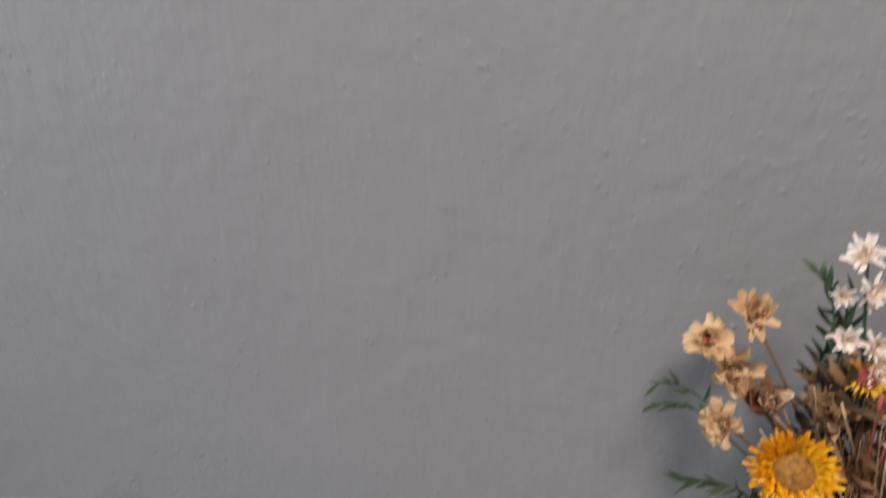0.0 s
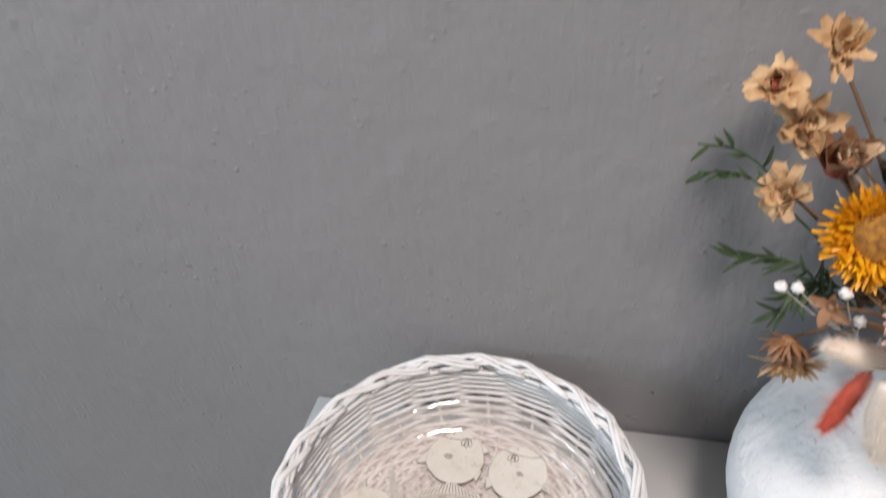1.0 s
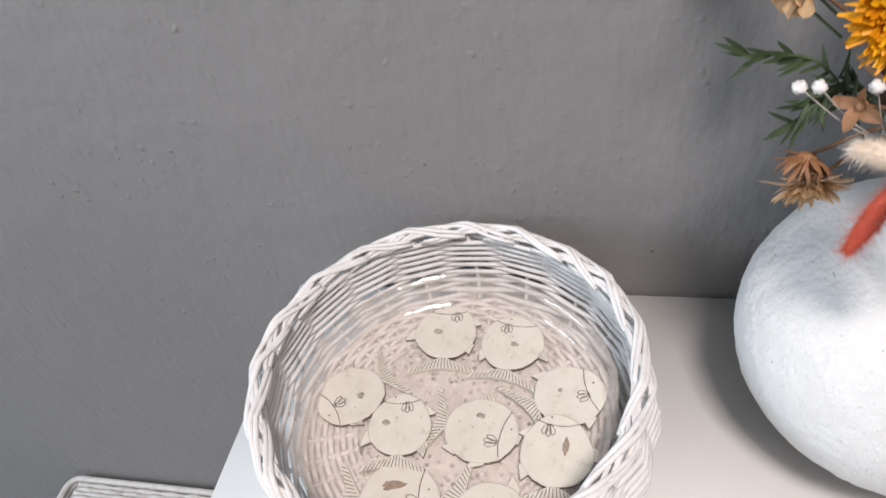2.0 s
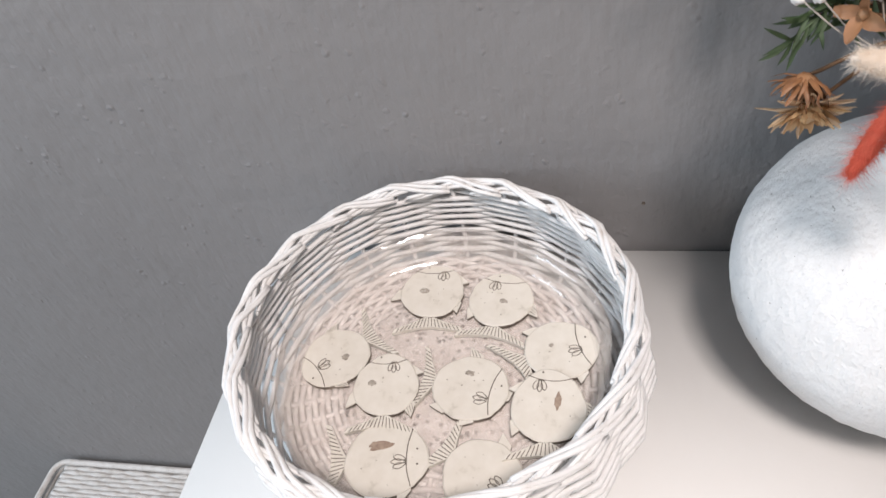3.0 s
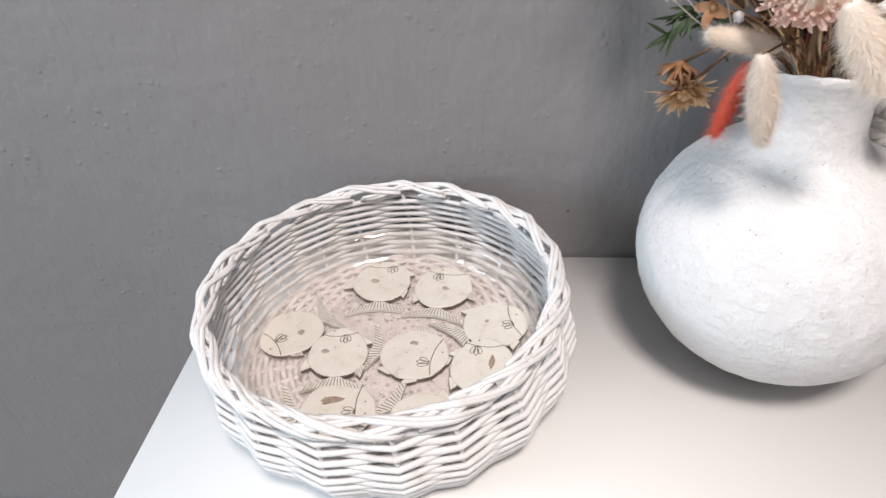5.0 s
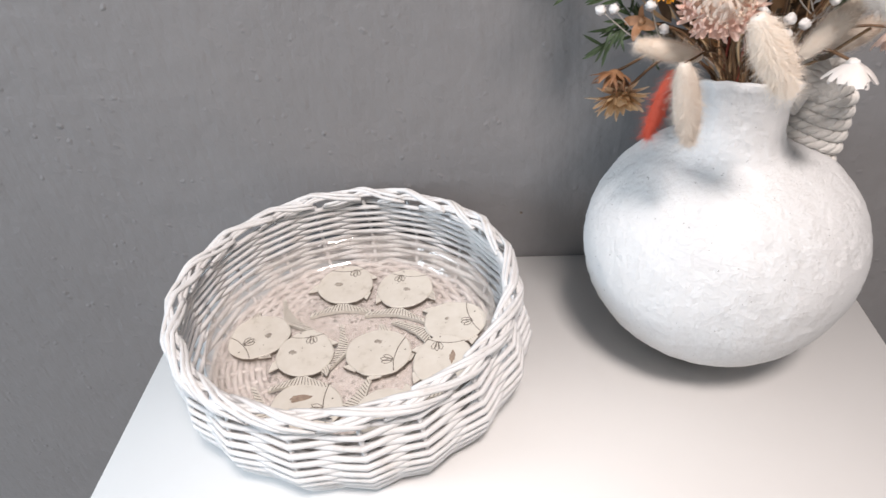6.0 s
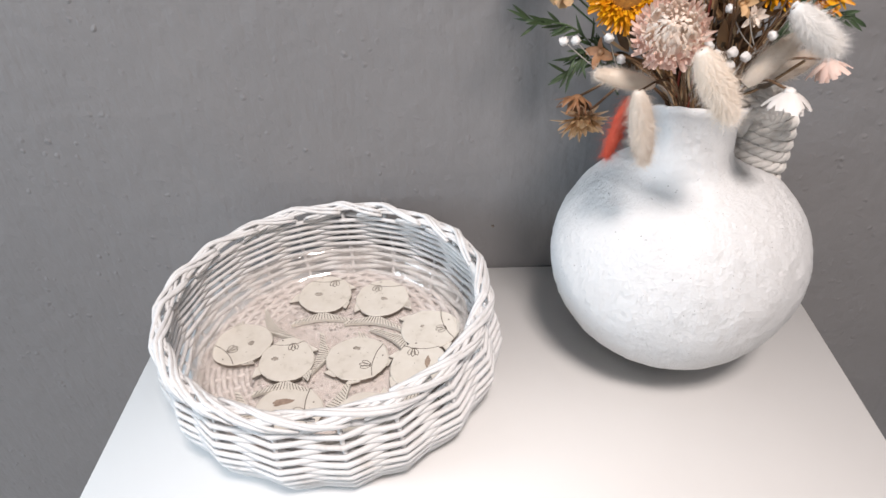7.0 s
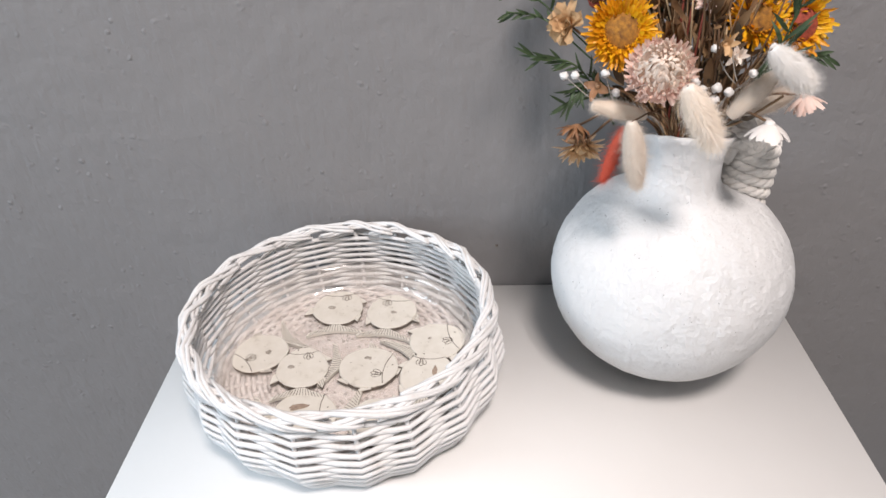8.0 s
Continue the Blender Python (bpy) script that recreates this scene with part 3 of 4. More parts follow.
def ceramic_fish(x, y, z, heading, size, gill, pectoral, fins, spot, label, tail_turn=0.0, tilt=(0, 0), eyes=1):
    """A round flat fish with its head to local +x. size: half the body's width; gill: how far out its gill line lies;
    pectoral: where the drawn fin sits; fins: the angle round the body, length and whether it is ribbed, of each small
    fin; spot: half width and half height of its brown mark, and where it lies."""
    top = empty("ceramic_fish", (x, y, z))
    top.rotation_euler = (radians(tilt[0]), radians(tilt[1]), radians(heading))
    rnd = random.Random(int(1000 * (x + 2) + 100000 * y))
    th = 0.0036
    r = size
    nose = max(1.10, gill + 0.30)

    def edge(a):
        wave = 1 + 0.016 * math.sin(3 * a + x * 50) + 0.010 * math.sin(7 * a + y * 80) + 0.022 * noise.noise((math.cos(a) * 8, math.sin(a) * 8, x * 40))
        c = math.cos(a)
        far = nose if c > 0 else 1.02
        return Vector((r * wave * c * (1 + (far - 1) * abs(c) ** 1.4), r * wave * math.sin(a)))

    pts = [tuple(edge(math.tau * k / 72)) for k in range(72)]
    bm = bmesh.new()
    outline_plate(bm, pts, 0.0, th)
    body = part("body", bm, CLAY, top)
    body.data.shade_flat()
    body.data.materials.append(CLAY_EDGE_SHADE)
    # tail: a broad fluke that leaves the body over half its width and runs out into two tips
    ta = radians(tail_turn)

    def spin(p):
        px, py = p[0] + r, p[1]
        return (px * math.cos(ta) - py * math.sin(ta) - r, px * math.sin(ta) + py * math.cos(ta))

    outer, inner = [], []
    for k in range(19):
        u = -1 + 2 * k / 18
        outer.append(spin((-r * (1.36 + 0.22 * abs(u) ** 1.7 + 0.012 * math.sin(17 * u + x * 90)), u * r * 1.08)))
        inner.append(spin((-r * (0.92 + 0.50 * abs(u) ** 1.2), u * r * (0.62 + 0.40 * abs(u)))))
    bm = bmesh.new()
    outline_plate_strip(bm, outer, inner, -0.0004, th - 0.0012)
    tail = part("tail_fin", bm, CLAY, top)
    tail.data.shade_flat()
    for k in range(1, 18):
        p, q = Vector((*outer[k], th - 0.0012)), Vector((*inner[k], th - 0.0012))
        bm = bmesh.new()
        tube(bm, [p.lerp(q, 0.02), p.lerp(q, rnd.uniform(0.75, 0.95))], 0.00033, 4)
        part("fin_ray", bm, INCISED, tail)
    # small fins round the body
    for at, long, ribbed in fins:
        a = radians(at)
        c = edge(a)
        way = c.normalized()
        back = Vector((-1, 0)) - way * (-way.x)
        back = back.normalized() if back.length > 0.05 else Vector((-way.y, way.x))
        foot = c * 0.93
        quad = [foot - back * 0.20 * r, foot + back * 0.20 * r, c + way * long * r + back * 0.26 * r, c + way * long * 0.75 * r + back * 0.10 * r, c + way * long * 0.30 * r - back * 0.14 * r]
        if (quad[1] - quad[0]).cross(quad[2] - quad[0]) < 0:
            quad.reverse()
        bm = bmesh.new()
        outline_plate(bm, [tuple(v) for v in quad], 0.0003, th - 0.0010)
        f = part("side_fin", bm, CLAY, top)
        f.data.shade_flat()
        f.data.materials.append(CLAY_EDGE_SHADE)
        for k in (-1, 0, 1) if ribbed else ():
            bm = bmesh.new()
            p, q = c + back * (0.10 * k + 0.02) * r, c + way * long * 0.72 * r + back * (0.08 * k + 0.14) * r
            tube(bm, [(*p, th - 0.0010), (*q, th - 0.0010)], 0.00024, 4)
            part("fin_ray", bm, INCISED, f)
    # incised drawing
    span = math.sqrt(max(0.05, 1 - (gill / nose) ** 2)) * 0.93
    bm = bmesh.new()
    ribbon(bm, [(r * (gill + 0.05), r * span, th), (r * (gill - 0.06), r * span * 0.4, th), (r * (gill - 0.06), -r * span * 0.35, th), (r * (gill + 0.06), -r * span * 0.95, th)], 0.00032)
    part("gill_line", bm, INCISED, body)
    px, py = pectoral
    for k in (-1, 0, 1):
        way = Vector((-1, 0.28 * k, 0)).normalized()
        side = Vector((-way.y, way.x, 0))
        root = Vector((r * (px + 0.20), r * (py + 0.05 * k), th))
        tip = root + way * r * (0.40 - 0.05 * abs(k))
        mid = root.lerp(tip, 0.6)
        bm = bmesh.new()
        ribbon(bm, [root, mid + side * r * 0.075, tip, mid - side * r * 0.075, root], 0.00030)
        part("pectoral_line", bm, INCISED, body)
    for k in range(eyes):
        bm = bmesh.new()
        blob(bm, (r * (gill + 0.18 + 0.02 * k), r * (0.22 - 0.40 * k), th), 0.0007, 8, 5, (1, 1, 0.5))
        part("eye", bm, INCISED, body)
    if spot:
        w, h, sx, sy = spot
        dark = max(w, h) > 0.005
        grow = 1.0 if dark else 1.3
        bm = bmesh.new()
        ring = []
        for k in range(28):
            a = k * math.tau / 28
            g = 1 + 0.35 * noise.noise((1.6 * math.cos(a), 1.6 * math.sin(a), w * 4000 + x * 70)) + 0.35 * noise.noise((5 * math.cos(a), 5 * math.sin(a), x * 90))
            ring.append(bm.verts.new((sx * r + w * grow * math.cos(a) * g, sy * r + h * grow * math.sin(a) * g, th + 0.00022)))
        bm.faces.new(ring)
        part("glaze_spot", bm, SPOT if dark else SMUDGE, body, "dark brown glaze spot" if dark else "faint grey smudge")
    for _ in range(7):
        a, d = rnd.uniform(0, math.tau), rnd.uniform(0.15, 0.8) * r
        bm = bmesh.new()
        blob(bm, (d * math.cos(a), d * math.sin(a) * 0.9, th), rnd.uniform(0.00025, 0.0005), 6, 4, (1.3, 1, 0.3))
        part("speck", bm, SMUDGE, body)
    tagged(top, label, "ceramic fish", "ceramic fish in the basket")
    return top


def outline_plate_strip(bm, outer, inner, lo, hi):
    n = len(outer)
    rows = [[bm.verts.new((*p[k], z)) for k in range(n)] for p, z in ((outer, lo), (outer, hi), (inner, hi), (inner, lo))]
    for j in range(4):
        a, b = rows[j], rows[(j + 1) % 4]
        for k in range(n - 1):
            bm.faces.new((a[k], a[k + 1], b[k + 1], b[k]))
    for k in (0, n - 1):
        bm.faces.new([rows[j][k] for j in range(4)])


FISH_Z = TOP + 0.0232
FISH = [
    # x, y, height above the dish, heading, half width, gill, pectoral fin, small fins, spot, tail turn, eyes, label
    (-0.066, 0.408, 0.0, 92, 0.0232, 0.80, (0.62, -0.30), ((93, 0.30, 0), (-122, 0.16, 0), (-60, 0.14, 0)), (0.0020, 0.0028, 0.0, 0.25), 2, 1, "cream round ceramic fish with a small grey mark, in the basket"),
    (-0.0155, 0.401, 0.0004, 83, 0.0228, 0.74, (0.52, 0.28), ((122, 0.20, 0), (-100, 0.28, 1)), (0.0018, 0.0020, -0.05, -0.1), -3, 1, "cream round ceramic fish with faint speckles, in the basket"),
    (-0.1245, 0.3485, 0.0, 224, 0.0232, 0.72, (0.42, 0.02), ((-109, 0.22, 1), (67, 0.12, 1)), (0.0022, 0.0018, -0.2, 0.22), -3, 1, "cream round ceramic fish with a gill line, in the basket"),
    (-0.0835, 0.326, 0.0026, 97, 0.0216, 0.82, (0.62, -0.20), ((109, 0.32, 0), (-132, 0.30, 1), (-58, 0.16, 0)), (0.0016, 0.0022, 0.1, 0.42), -4, 1, "cream round ceramic fish with one dark dot, in the basket"),
    (-0.029, 0.3285, 0.0010, -10, 0.0236, 0.66, (0.38, -0.28), ((93, 0.30, 1), (-127, 0.18, 0), (-77, 0.14, 0), (0, 0.10, 0)), (0.0024, 0.0016, -0.1, 0.42), 4, 1, "cream round ceramic fish with ragged fins, in the basket"),
    (0.0215, 0.3155, 0.0036, 88, 0.0230, 0.86, (0.62, 0.28), ((124, 0.22, 0), (-85, 0.26, 1), (57, 0.16, 0)), (0.0060, 0.0021, 0.20, -0.24), 2, 1, "cream round ceramic fish with a brown spot, in the basket"),
    (0.027, 0.3595, 0.0013, 18, 0.0230, 0.62, (0.40, -0.14), ((-67, 0.20, 0), (122, 0.24, 0)), (0.0012, 0.0012, -0.2, 0.2), 26, 1, "cream round ceramic fish with a small grey dot, in the basket"),
    (-0.0745, 0.2765, 0.0004, 7, 0.0246, 0.62, (0.36, -0.10), ((-58, 0.18, 0), (-100, 0.08, 0)), (0.0072, 0.0032, -0.12, 0.35), 4, 2, "cream round ceramic fish with a long brown spot, in the basket"),
    (-0.0150, 0.270, 0.0008, -33, 0.0232, 0.70, (0.42, 0.05), ((92, 0.26, 0), (-100, 0.16, 0)), None, 0, 1, "plain cream round ceramic fish, in the basket"),
]
for fx, fy, dz, heading, size, gill, pect, fins, spot, tt, eyes, label in FISH:
    ceramic_fish(fx, fy, FISH_Z + dz, heading, size, gill, pect, fins, spot, label, tt, (1.2 if dz > 0.002 else 0, -1.5 if dz > 0.002 else 0), eyes)


# ---- the vase ----
VX, VY = 0.2195, 0.3765


def vase():
    top = empty("ceramic_vase", (VX, VY, TOP))
    R, H, zc = 0.0945, 0.0935, 0.0915
    outer = []
    for k in range(0, 46):
        a = radians(-78 + 143 * k / 45)
        up = 0.0760 if a > 0 else H
        outer.append((R * math.cos(a) ** (0.90 if a > 0 else 1.0), zc + up * math.sin(a)))
    # a hollow flows from the shoulder into the neck
    r0, z0 = outer[-1]
    outer += [(r0 - 0.0060, z0 + 0.0028), (r0 - 0.0100, z0 + 0.0065), (0.0308, 0.1715), (0.0284, 0.1780), (0.0274, 0.1850), (0.0275, 0.1920), (0.0287, 0.1975), (0.0312, 0.2035), (0.0334, 0.2078)]
    inner = [(0.0325, 0.2096), (0.0294, 0.2072), (0.0252, 0.2000), (0.0230, 0.1950), (0.0230, 0.1800), (0.0262, 0.1600), (0.0700, 0.1300), (0.0850, 0.0900), (0.0600, 0.0200), (0.0100, 0.0120)]
    prof = [(0.004, 0.0)] + [(max(r, 0.004), max(z, 0.0)) for r, z in outer] + inner

    def bend(v):
        r = math.hypot(v.x, v.y)
        a = math.atan2(v.y, v.x)
        d = 0.0016 * noise.noise(v * 14) + 0.0007 * noise.noise(v * 45) + 0.0007 * noise.noise(v * 130) + 0.0004 * noise.noise(v * 310)
        n = Vector((math.cos(a), math.sin(a), 0))
        e = ((v.z - zc) / H) ** 2 * min(1.0, max(0.0, (0.165 - v.z) / 0.03))
        d += r * e * (0.05 * min(0.0, math.cos(a)) + 0.05 * max(0.0, math.cos(a)) * (v.z > zc))
        v = v + n * d
        tall = min(1.0, max(0.0, (v.z - 0.170) / 0.035))
        v.z -= 0.0120 * tall * tall * math.sin(a)
        v.x -= 0.0030 * min(1.0, max(0.0, (v.z - 0.150) / 0.030))
        if v.z > 0.19:
            v.z += 0.0018 * math.sin(2 * a + 0.6) + 0.0012 * noise.noise((math.cos(a) * 3, math.sin(a) * 3, 1.0))
        return v

    bm = bmesh.new()
    lathe(bm, prof, 240, bend)
    part("body", bm, CHALK, top)
    # the handle: an arm at the back of the neck, wound with rope
    path = curve3([(0.028, 0.010, 0.184), (0.041, 0.016, 0.200), (0.0560, 0.018, 0.195), (0.0555, 0.018, 0.168), (0.0490, 0.016, 0.137)], 12)
    bm = bmesh.new()
    tube(bm, path, 0.0085, 10)
    handle = part("handle", bm, ROPE, top)
    turns = 13
    for w in range(turns):
        i = 8 + w * (len(path) - 11) / (turns - 1)
        i0 = int(i)
        c = path[i0].lerp(path[min(i0 + 1, len(path) - 1)], i - i0)
        way = (path[min(i0 + 2, len(path) - 1)] - path[max(i0 - 2, 0)]).normalized()
        side = (Vector((1, 0, 0)) - way * way.x)
        side = side.normalized() if side.length > 0.3 else Vector((0, 0, -1))
        deep = way.cross(side).normalized()
        grow = min(1.0, w / (turns - 3))
        rx, ry = 0.0095 + 0.0085 * grow, 0.0095 + 0.003 * grow
        for strand in range(3):
            bm = bmesh.new()
            pts = []
            for k in range(48):
                a = math.tau * k / 48
                twist = 5 * a + strand * math.tau / 3
                o = 0.0018 * math.cos(twist)
                p = side * (rx + o) * math.cos(a) + deep * (ry + o) * math.sin(a)
                pts.append(c + p + way * (0.0021 * math.sin(twist) + 0.0035 * math.cos(a)))
            tube(bm, pts, 0.0028, 7, closed=True)
            part("rope_winding", bm, ROPE, handle)
    tagged(top, "chalky white round ceramic vase with a rope-wound handle", "vase")


vase()


# ---- the dried bouquet in the vase ----
def stem_to(head, bow=0.0):
    """A line from down in the neck up to a flower's head."""
    rnd = random.Random(int(abs(head[0]) * 5000 + head[2] * 7000))
    a = rnd.uniform(0, math.tau)
    foot = Vector((VX - 0.003 + 0.012 * math.cos(a), VY + 0.012 * math.sin(a), TOP + 0.13))
    head = Vector(head)
    lip = Vector((VX - 0.003, VY, TOP + 0.205)) + (Vector((head.x - VX, head.y - VY, 0)).normalized() * 0.016)
    mid = lip.lerp(head, 0.5) + Vector((0, 0, 0.012 + bow))
    return curve3([foot, lip, mid, head], 6)


def flower_base(name, head, bow=0.0, mat=None, rad=0.0009):
    top = empty(name, head)
    bm = bmesh.new()
    pts = [p - Vector(head) for p in stem_to(head, bow=bow)]
    tube(bm, pts, rad, 6)
    part("stem", bm, mat or STEM, top)
    return top


def strawflower(head, axis, size, bracts, eye, label, layers=4, dome=False, count=58, bow=0.0):
    """A papery everlasting flower, turned to axis; size is its radius."""
    top = flower_base("strawflower", head, bow)
    rnd = random.Random(int(head[0] * 10000))
    m = aim(axis)
    if not dome:
        for j in range(layers):
            t = j / max(1, layers - 1)
            for k in range(count - 2 * j):
                bm = bmesh.new()
                a = math.tau * (k + 0.5 * (j % 2)) / (count - 2 * j) + rnd.uniform(-0.07, 0.07)
                mm = m @ turn_z(a)
                petal(bm, mm, size * (0.34 - 0.04 * t), size * (0.72 - 0.30 * t) * rnd.uniform(0.80, 1.06), size * rnd.uniform(0.10, 0.14), 0.05 + 0.6 * t + rnd.uniform(-0.22, 0.22), 0.35 + rnd.uniform(-0.5, 0.55), 0.5, blunt=rnd.random() < 0.5, crumple=0.12)
                part("bract", bm, STRAW_YELLOW if bracts is STRAW_ORANGE and (j == layers - 2 or rnd.random() < 0.3 + 0.25 * math.cos(a)) else bracts, top)
        bm = bmesh.new()
        blob(bm, (0, 0, 0), size * 0.54, 20, 12, (1, 1, 0.40), 0.08)
        for v in bm.verts:
            v.co = m @ (v.co + Vector((0, 0, size * 0.06)))
        part("eye", bm, eye, top, "golden brown flower eye")
    else:
        rings = [(0.02, 10, 0.34), (0.10, 20, 0.40), (0.18, 32, 0.44), (0.27, 40, 0.47), (0.36, 48, 0.48), (0.46, 54, 0.48), (0.56, 56, 0.47), (0.66, 56, 0.44), (0.78, 50, 0.40)]
        for t, n, length in rings:
            tilt = t * math.pi * 0.62
            for k in range(n):
                a = math.tau * k / n + rnd.uniform(-0.2, 0.2)
                mm = m @ turn_z(a) @ Matrix.Rotation(tilt + rnd.uniform(-0.16, 0.16), 3, "Y")
                sub = bmesh.new()
                petal(sub, Matrix.Identity(3), 0.0, size * length * rnd.uniform(0.85, 1.3), size * 0.098, math.pi / 2 - 0.62, 1.95 + rnd.uniform(-0.6, 0.5), 0.5, blunt=rnd.random() < 0.6, crumple=0.08)
                off = Vector((0, 0, size * 0.60))
                for v in sub.verts:
                    v.co = mm @ (v.co + off)
                part("bract", sub, STRAW_CREAM if (t < 0.55 and bracts is STRAW_PINK) else bracts, top)
        bm = bmesh.new()
        blob(bm, (0, 0, 0), size * 0.60, 16, 10, (1, 1, 1), 0.05)
        part("eye", bm, eye, top)
    tagged(top, label, "dried flower", "flowers in the vase")
    return top


def star_flower(head, axis, size, mat, label, petals=9, heart=None, layers=2, closed=0.5, bow=0.0, wide=0.42, wild=1.0, curl=0.0, blunt=False, crumple=0.0, heart_size=0.22, tip_mat=None):
    """An open dry flower with broad papery petals, each a piece of its own."""
    top = flower_base("dried_flower", head, bow)
    rnd = random.Random(int(head[0] * 9000 + head[2] * 3000))
    m = aim(axis)
    for j in range(layers):
        for k in range(petals):
            a = math.tau * (k + 0.5 * j) / petals + rnd.uniform(-0.15, 0.15)
            bm = bmesh.new()
            petal(bm, m @ turn_z(a), size * 0.08, size * rnd.uniform(0.8, 1.1) * (1 - 0.2 * j), size * wide * rnd.uniform(0.75, 1.2), closed + 0.35 * j + wild * rnd.uniform(-0.4, 0.4), wild * rnd.uniform(-1.0, 0.9) + curl, rnd.uniform(0.2, 0.9), blunt=blunt, crumple=crumple)
            part("petal", bm, tip_mat if tip_mat and j == 0 else mat, top)
    bm = bmesh.new()
    blob(bm, (0, 0, 0), size * heart_size, 12, 9, (1, 1, 0.9), 0.3)
    for v in bm.verts:
        v.co = m @ (v.co + Vector((0, 0, size * (0.08 + 1.2 * max(0.0, heart_size - 0.22)))))
    part("seed_head", bm, heart or mat, top)
    tagged(top, label, "dried flower", "flowers in the vase")


def bunny_tail(a, b, width, mat, label, hairs=8000, shag=1.0, name="bunny_tail_grass"):
    """A fluffy grass head from its foot a to its tip b."""
    a, b = Vector(a), Vector(b)
    axis = b - a
    length = axis.length
    m = aim(axis)
    top = flower_base(name, a, 0.004, rad=0.0006)
    rnd = random.Random(int(a.x * 10000 + b.z * 777))
    bm = bmesh.new()
    prof = lambda t: math.sin(math.pi * (0.07 + 0.88 * t)) ** 0.6
    rings = []
    for i in range(11):
        t = i / 10
        r = width * 0.42 * prof(t)
        rings.append([bm.verts.new(m @ Vector((r * math.cos(k * math.tau / 12), r * math.sin(k * math.tau / 12), t * length))) for k in range(12)])
    for p, q in zip(rings, rings[1:]):
        for k in range(12):
            bm.faces.new((p[k], p[(k + 1) % 12], q[(k + 1) % 12], q[k]))
    bm.faces.new(rings[0][::-1])
    bm.faces.new(rings[-1])
    part("spike", bm, mat, top)
    bm = bmesh.new()
    for _ in range(hairs):
        t = rnd.random() ** 0.9
        an = rnd.uniform(0, math.tau)
        r = width * 0.41 * prof(t)
        root = Vector((r * math.cos(an), r * math.sin(an), t * length))
        out = Vector((math.cos(an), math.sin(an), 0))
        w = (out * rnd.uniform(0.05, 0.6) + Vector((0, 0, rnd.uniform(0.2, 1.0))) + Vector((rnd.gauss(0, 0.5), rnd.gauss(0, 0.5), 0))).normalized()
        ln = shag * width * (rnd.uniform(0.10, 0.24) if rnd.random() < 0.80 else rnd.uniform(0.26, 0.62))
        side = w.cross(out + Vector((0.01, 0.02, 0.03))).normalized() * 0.000075
        tip = root + w * ln
        v = [bm.verts.new(m @ p) for p in (root - side, root + side, tip)]
        bm.faces.new(v)
    part("hairs", bm, mat, top)["kind"] = "stuff"
    tagged(top, label, "dried grass", "grasses in the vase")


def berry_twig(root, berries, label):
    """A thin silvery twig with round white berries."""
    root = Vector(root)
    top = empty("berry_twig", root)
    for p, r in berries:
        p = Vector(p)
        bm = bmesh.new()
        q = p - root
        tube(bm, curve3([(0, 0, 0), q * 0.5 + Vector((0, 0, -0.003)), q], 5), 0.00036, 5)
        part("twig", bm, STEM_GREY, top)
        bm = bmesh.new()
        blob(bm, q, r * 0.92, 14, 10, (1, 1, 0.93), 0.42)
        part("berry", bm, BERRY, top)
    bm = bmesh.new()
    tube(bm, [p - root for p in stem_to(root)], 0.0008, 6)
    part("stem", bm, STEM_GREY, top)
    tagged(top, label, "berry twig", "twigs in the vase")


def leaf_sprig(pts, leaves, length, width, label, seed=0, spread=0.5, stem=LEAF):
    """A green sprig with narrow leaves up its length, each a piece of its own."""
    rnd = random.Random(seed)
    base = Vector(pts[0])
    top = empty("green_sprig", base)
    line = [p - base for p in curve3(pts, 8)]
    bm = bmesh.new()
    tube(bm, line, 0.0007, 5)
    part("stem", bm, stem, top)
    for k in range(leaves):
        t = 0.25 + 0.75 * (k + rnd.uniform(0, 0.6)) / leaves
        i = min(int(t * (len(line) - 1)), len(line) - 2)
        p = line[i]
        way = (line[i + 1] - line[i]).normalized()
        side = way.cross(Vector((0, -1, 0.2))).normalized() * (1 if (k % 2) ^ (rnd.random() < 0.25) else -1)
        d = (way * rnd.uniform(0.4, 1.2) + side * spread * rnd.uniform(0.2, 1.3) + Vector((rnd.uniform(-0.35, 0.35), rnd.uniform(-0.45, 0.2), rnd.uniform(-0.35, 0.35)))).normalized()
        bm = bmesh.new()
        leaf_blade(bm, p, p + d * length * rnd.uniform(0.65, 1.15), width, (rnd.uniform(-0.5, 0.5), -1, 0.3), rnd.uniform(-0.15, 0.22))
        part("leaf", bm, LEAF, top)
    tagged(top, label, "green sprig", "greens in the vase")


strawflower((0.1585, 0.365, 1.039), (-0.15, -0.95, 0.42), 0.0245, STRAW_ORANGE, STRAW_EYE, "orange-yellow dried strawflower with a golden brown eye", 5)
strawflower((0.176, 0.324, 1.025), (-0.22, -0.80, 0.62), 0.0226, STRAW_PINK, STRAW_PINK, "pale pink dried strawflower with many curled bracts", dome=True)
strawflower((0.248, 0.372, 1.042), (0.05, -0.8, 0.6), 0.022, STRAW_ORANGE, STRAW_EYE, "small orange dried strawflower", 3)
strawflower((0.280, 0.380, 1.036), (0.35, -0.9, 0.25), 0.0235, STRAW_ORANGE, RED_SEED, "orange dried strawflower with a dark red eye", 4)
star_flower((0.2540, 0.333, 0.987), (0.03, -0.30, -0.95), 0.0165, STRAW_WHITE, "white dried strawflower hanging over the rope handle", 17, None, 3, 0.35, 0.004, 0.34, 0.35, 0.75, True)
star_flower((0.281, 0.352, 0.998), (0.30, -0.30, -0.88), 0.0150, STRAW_PINK, "small faded pink dried strawflower hanging outward", 17, None, 3, 0.35, 0.004, 0.30, 0.4, 0.75, True)
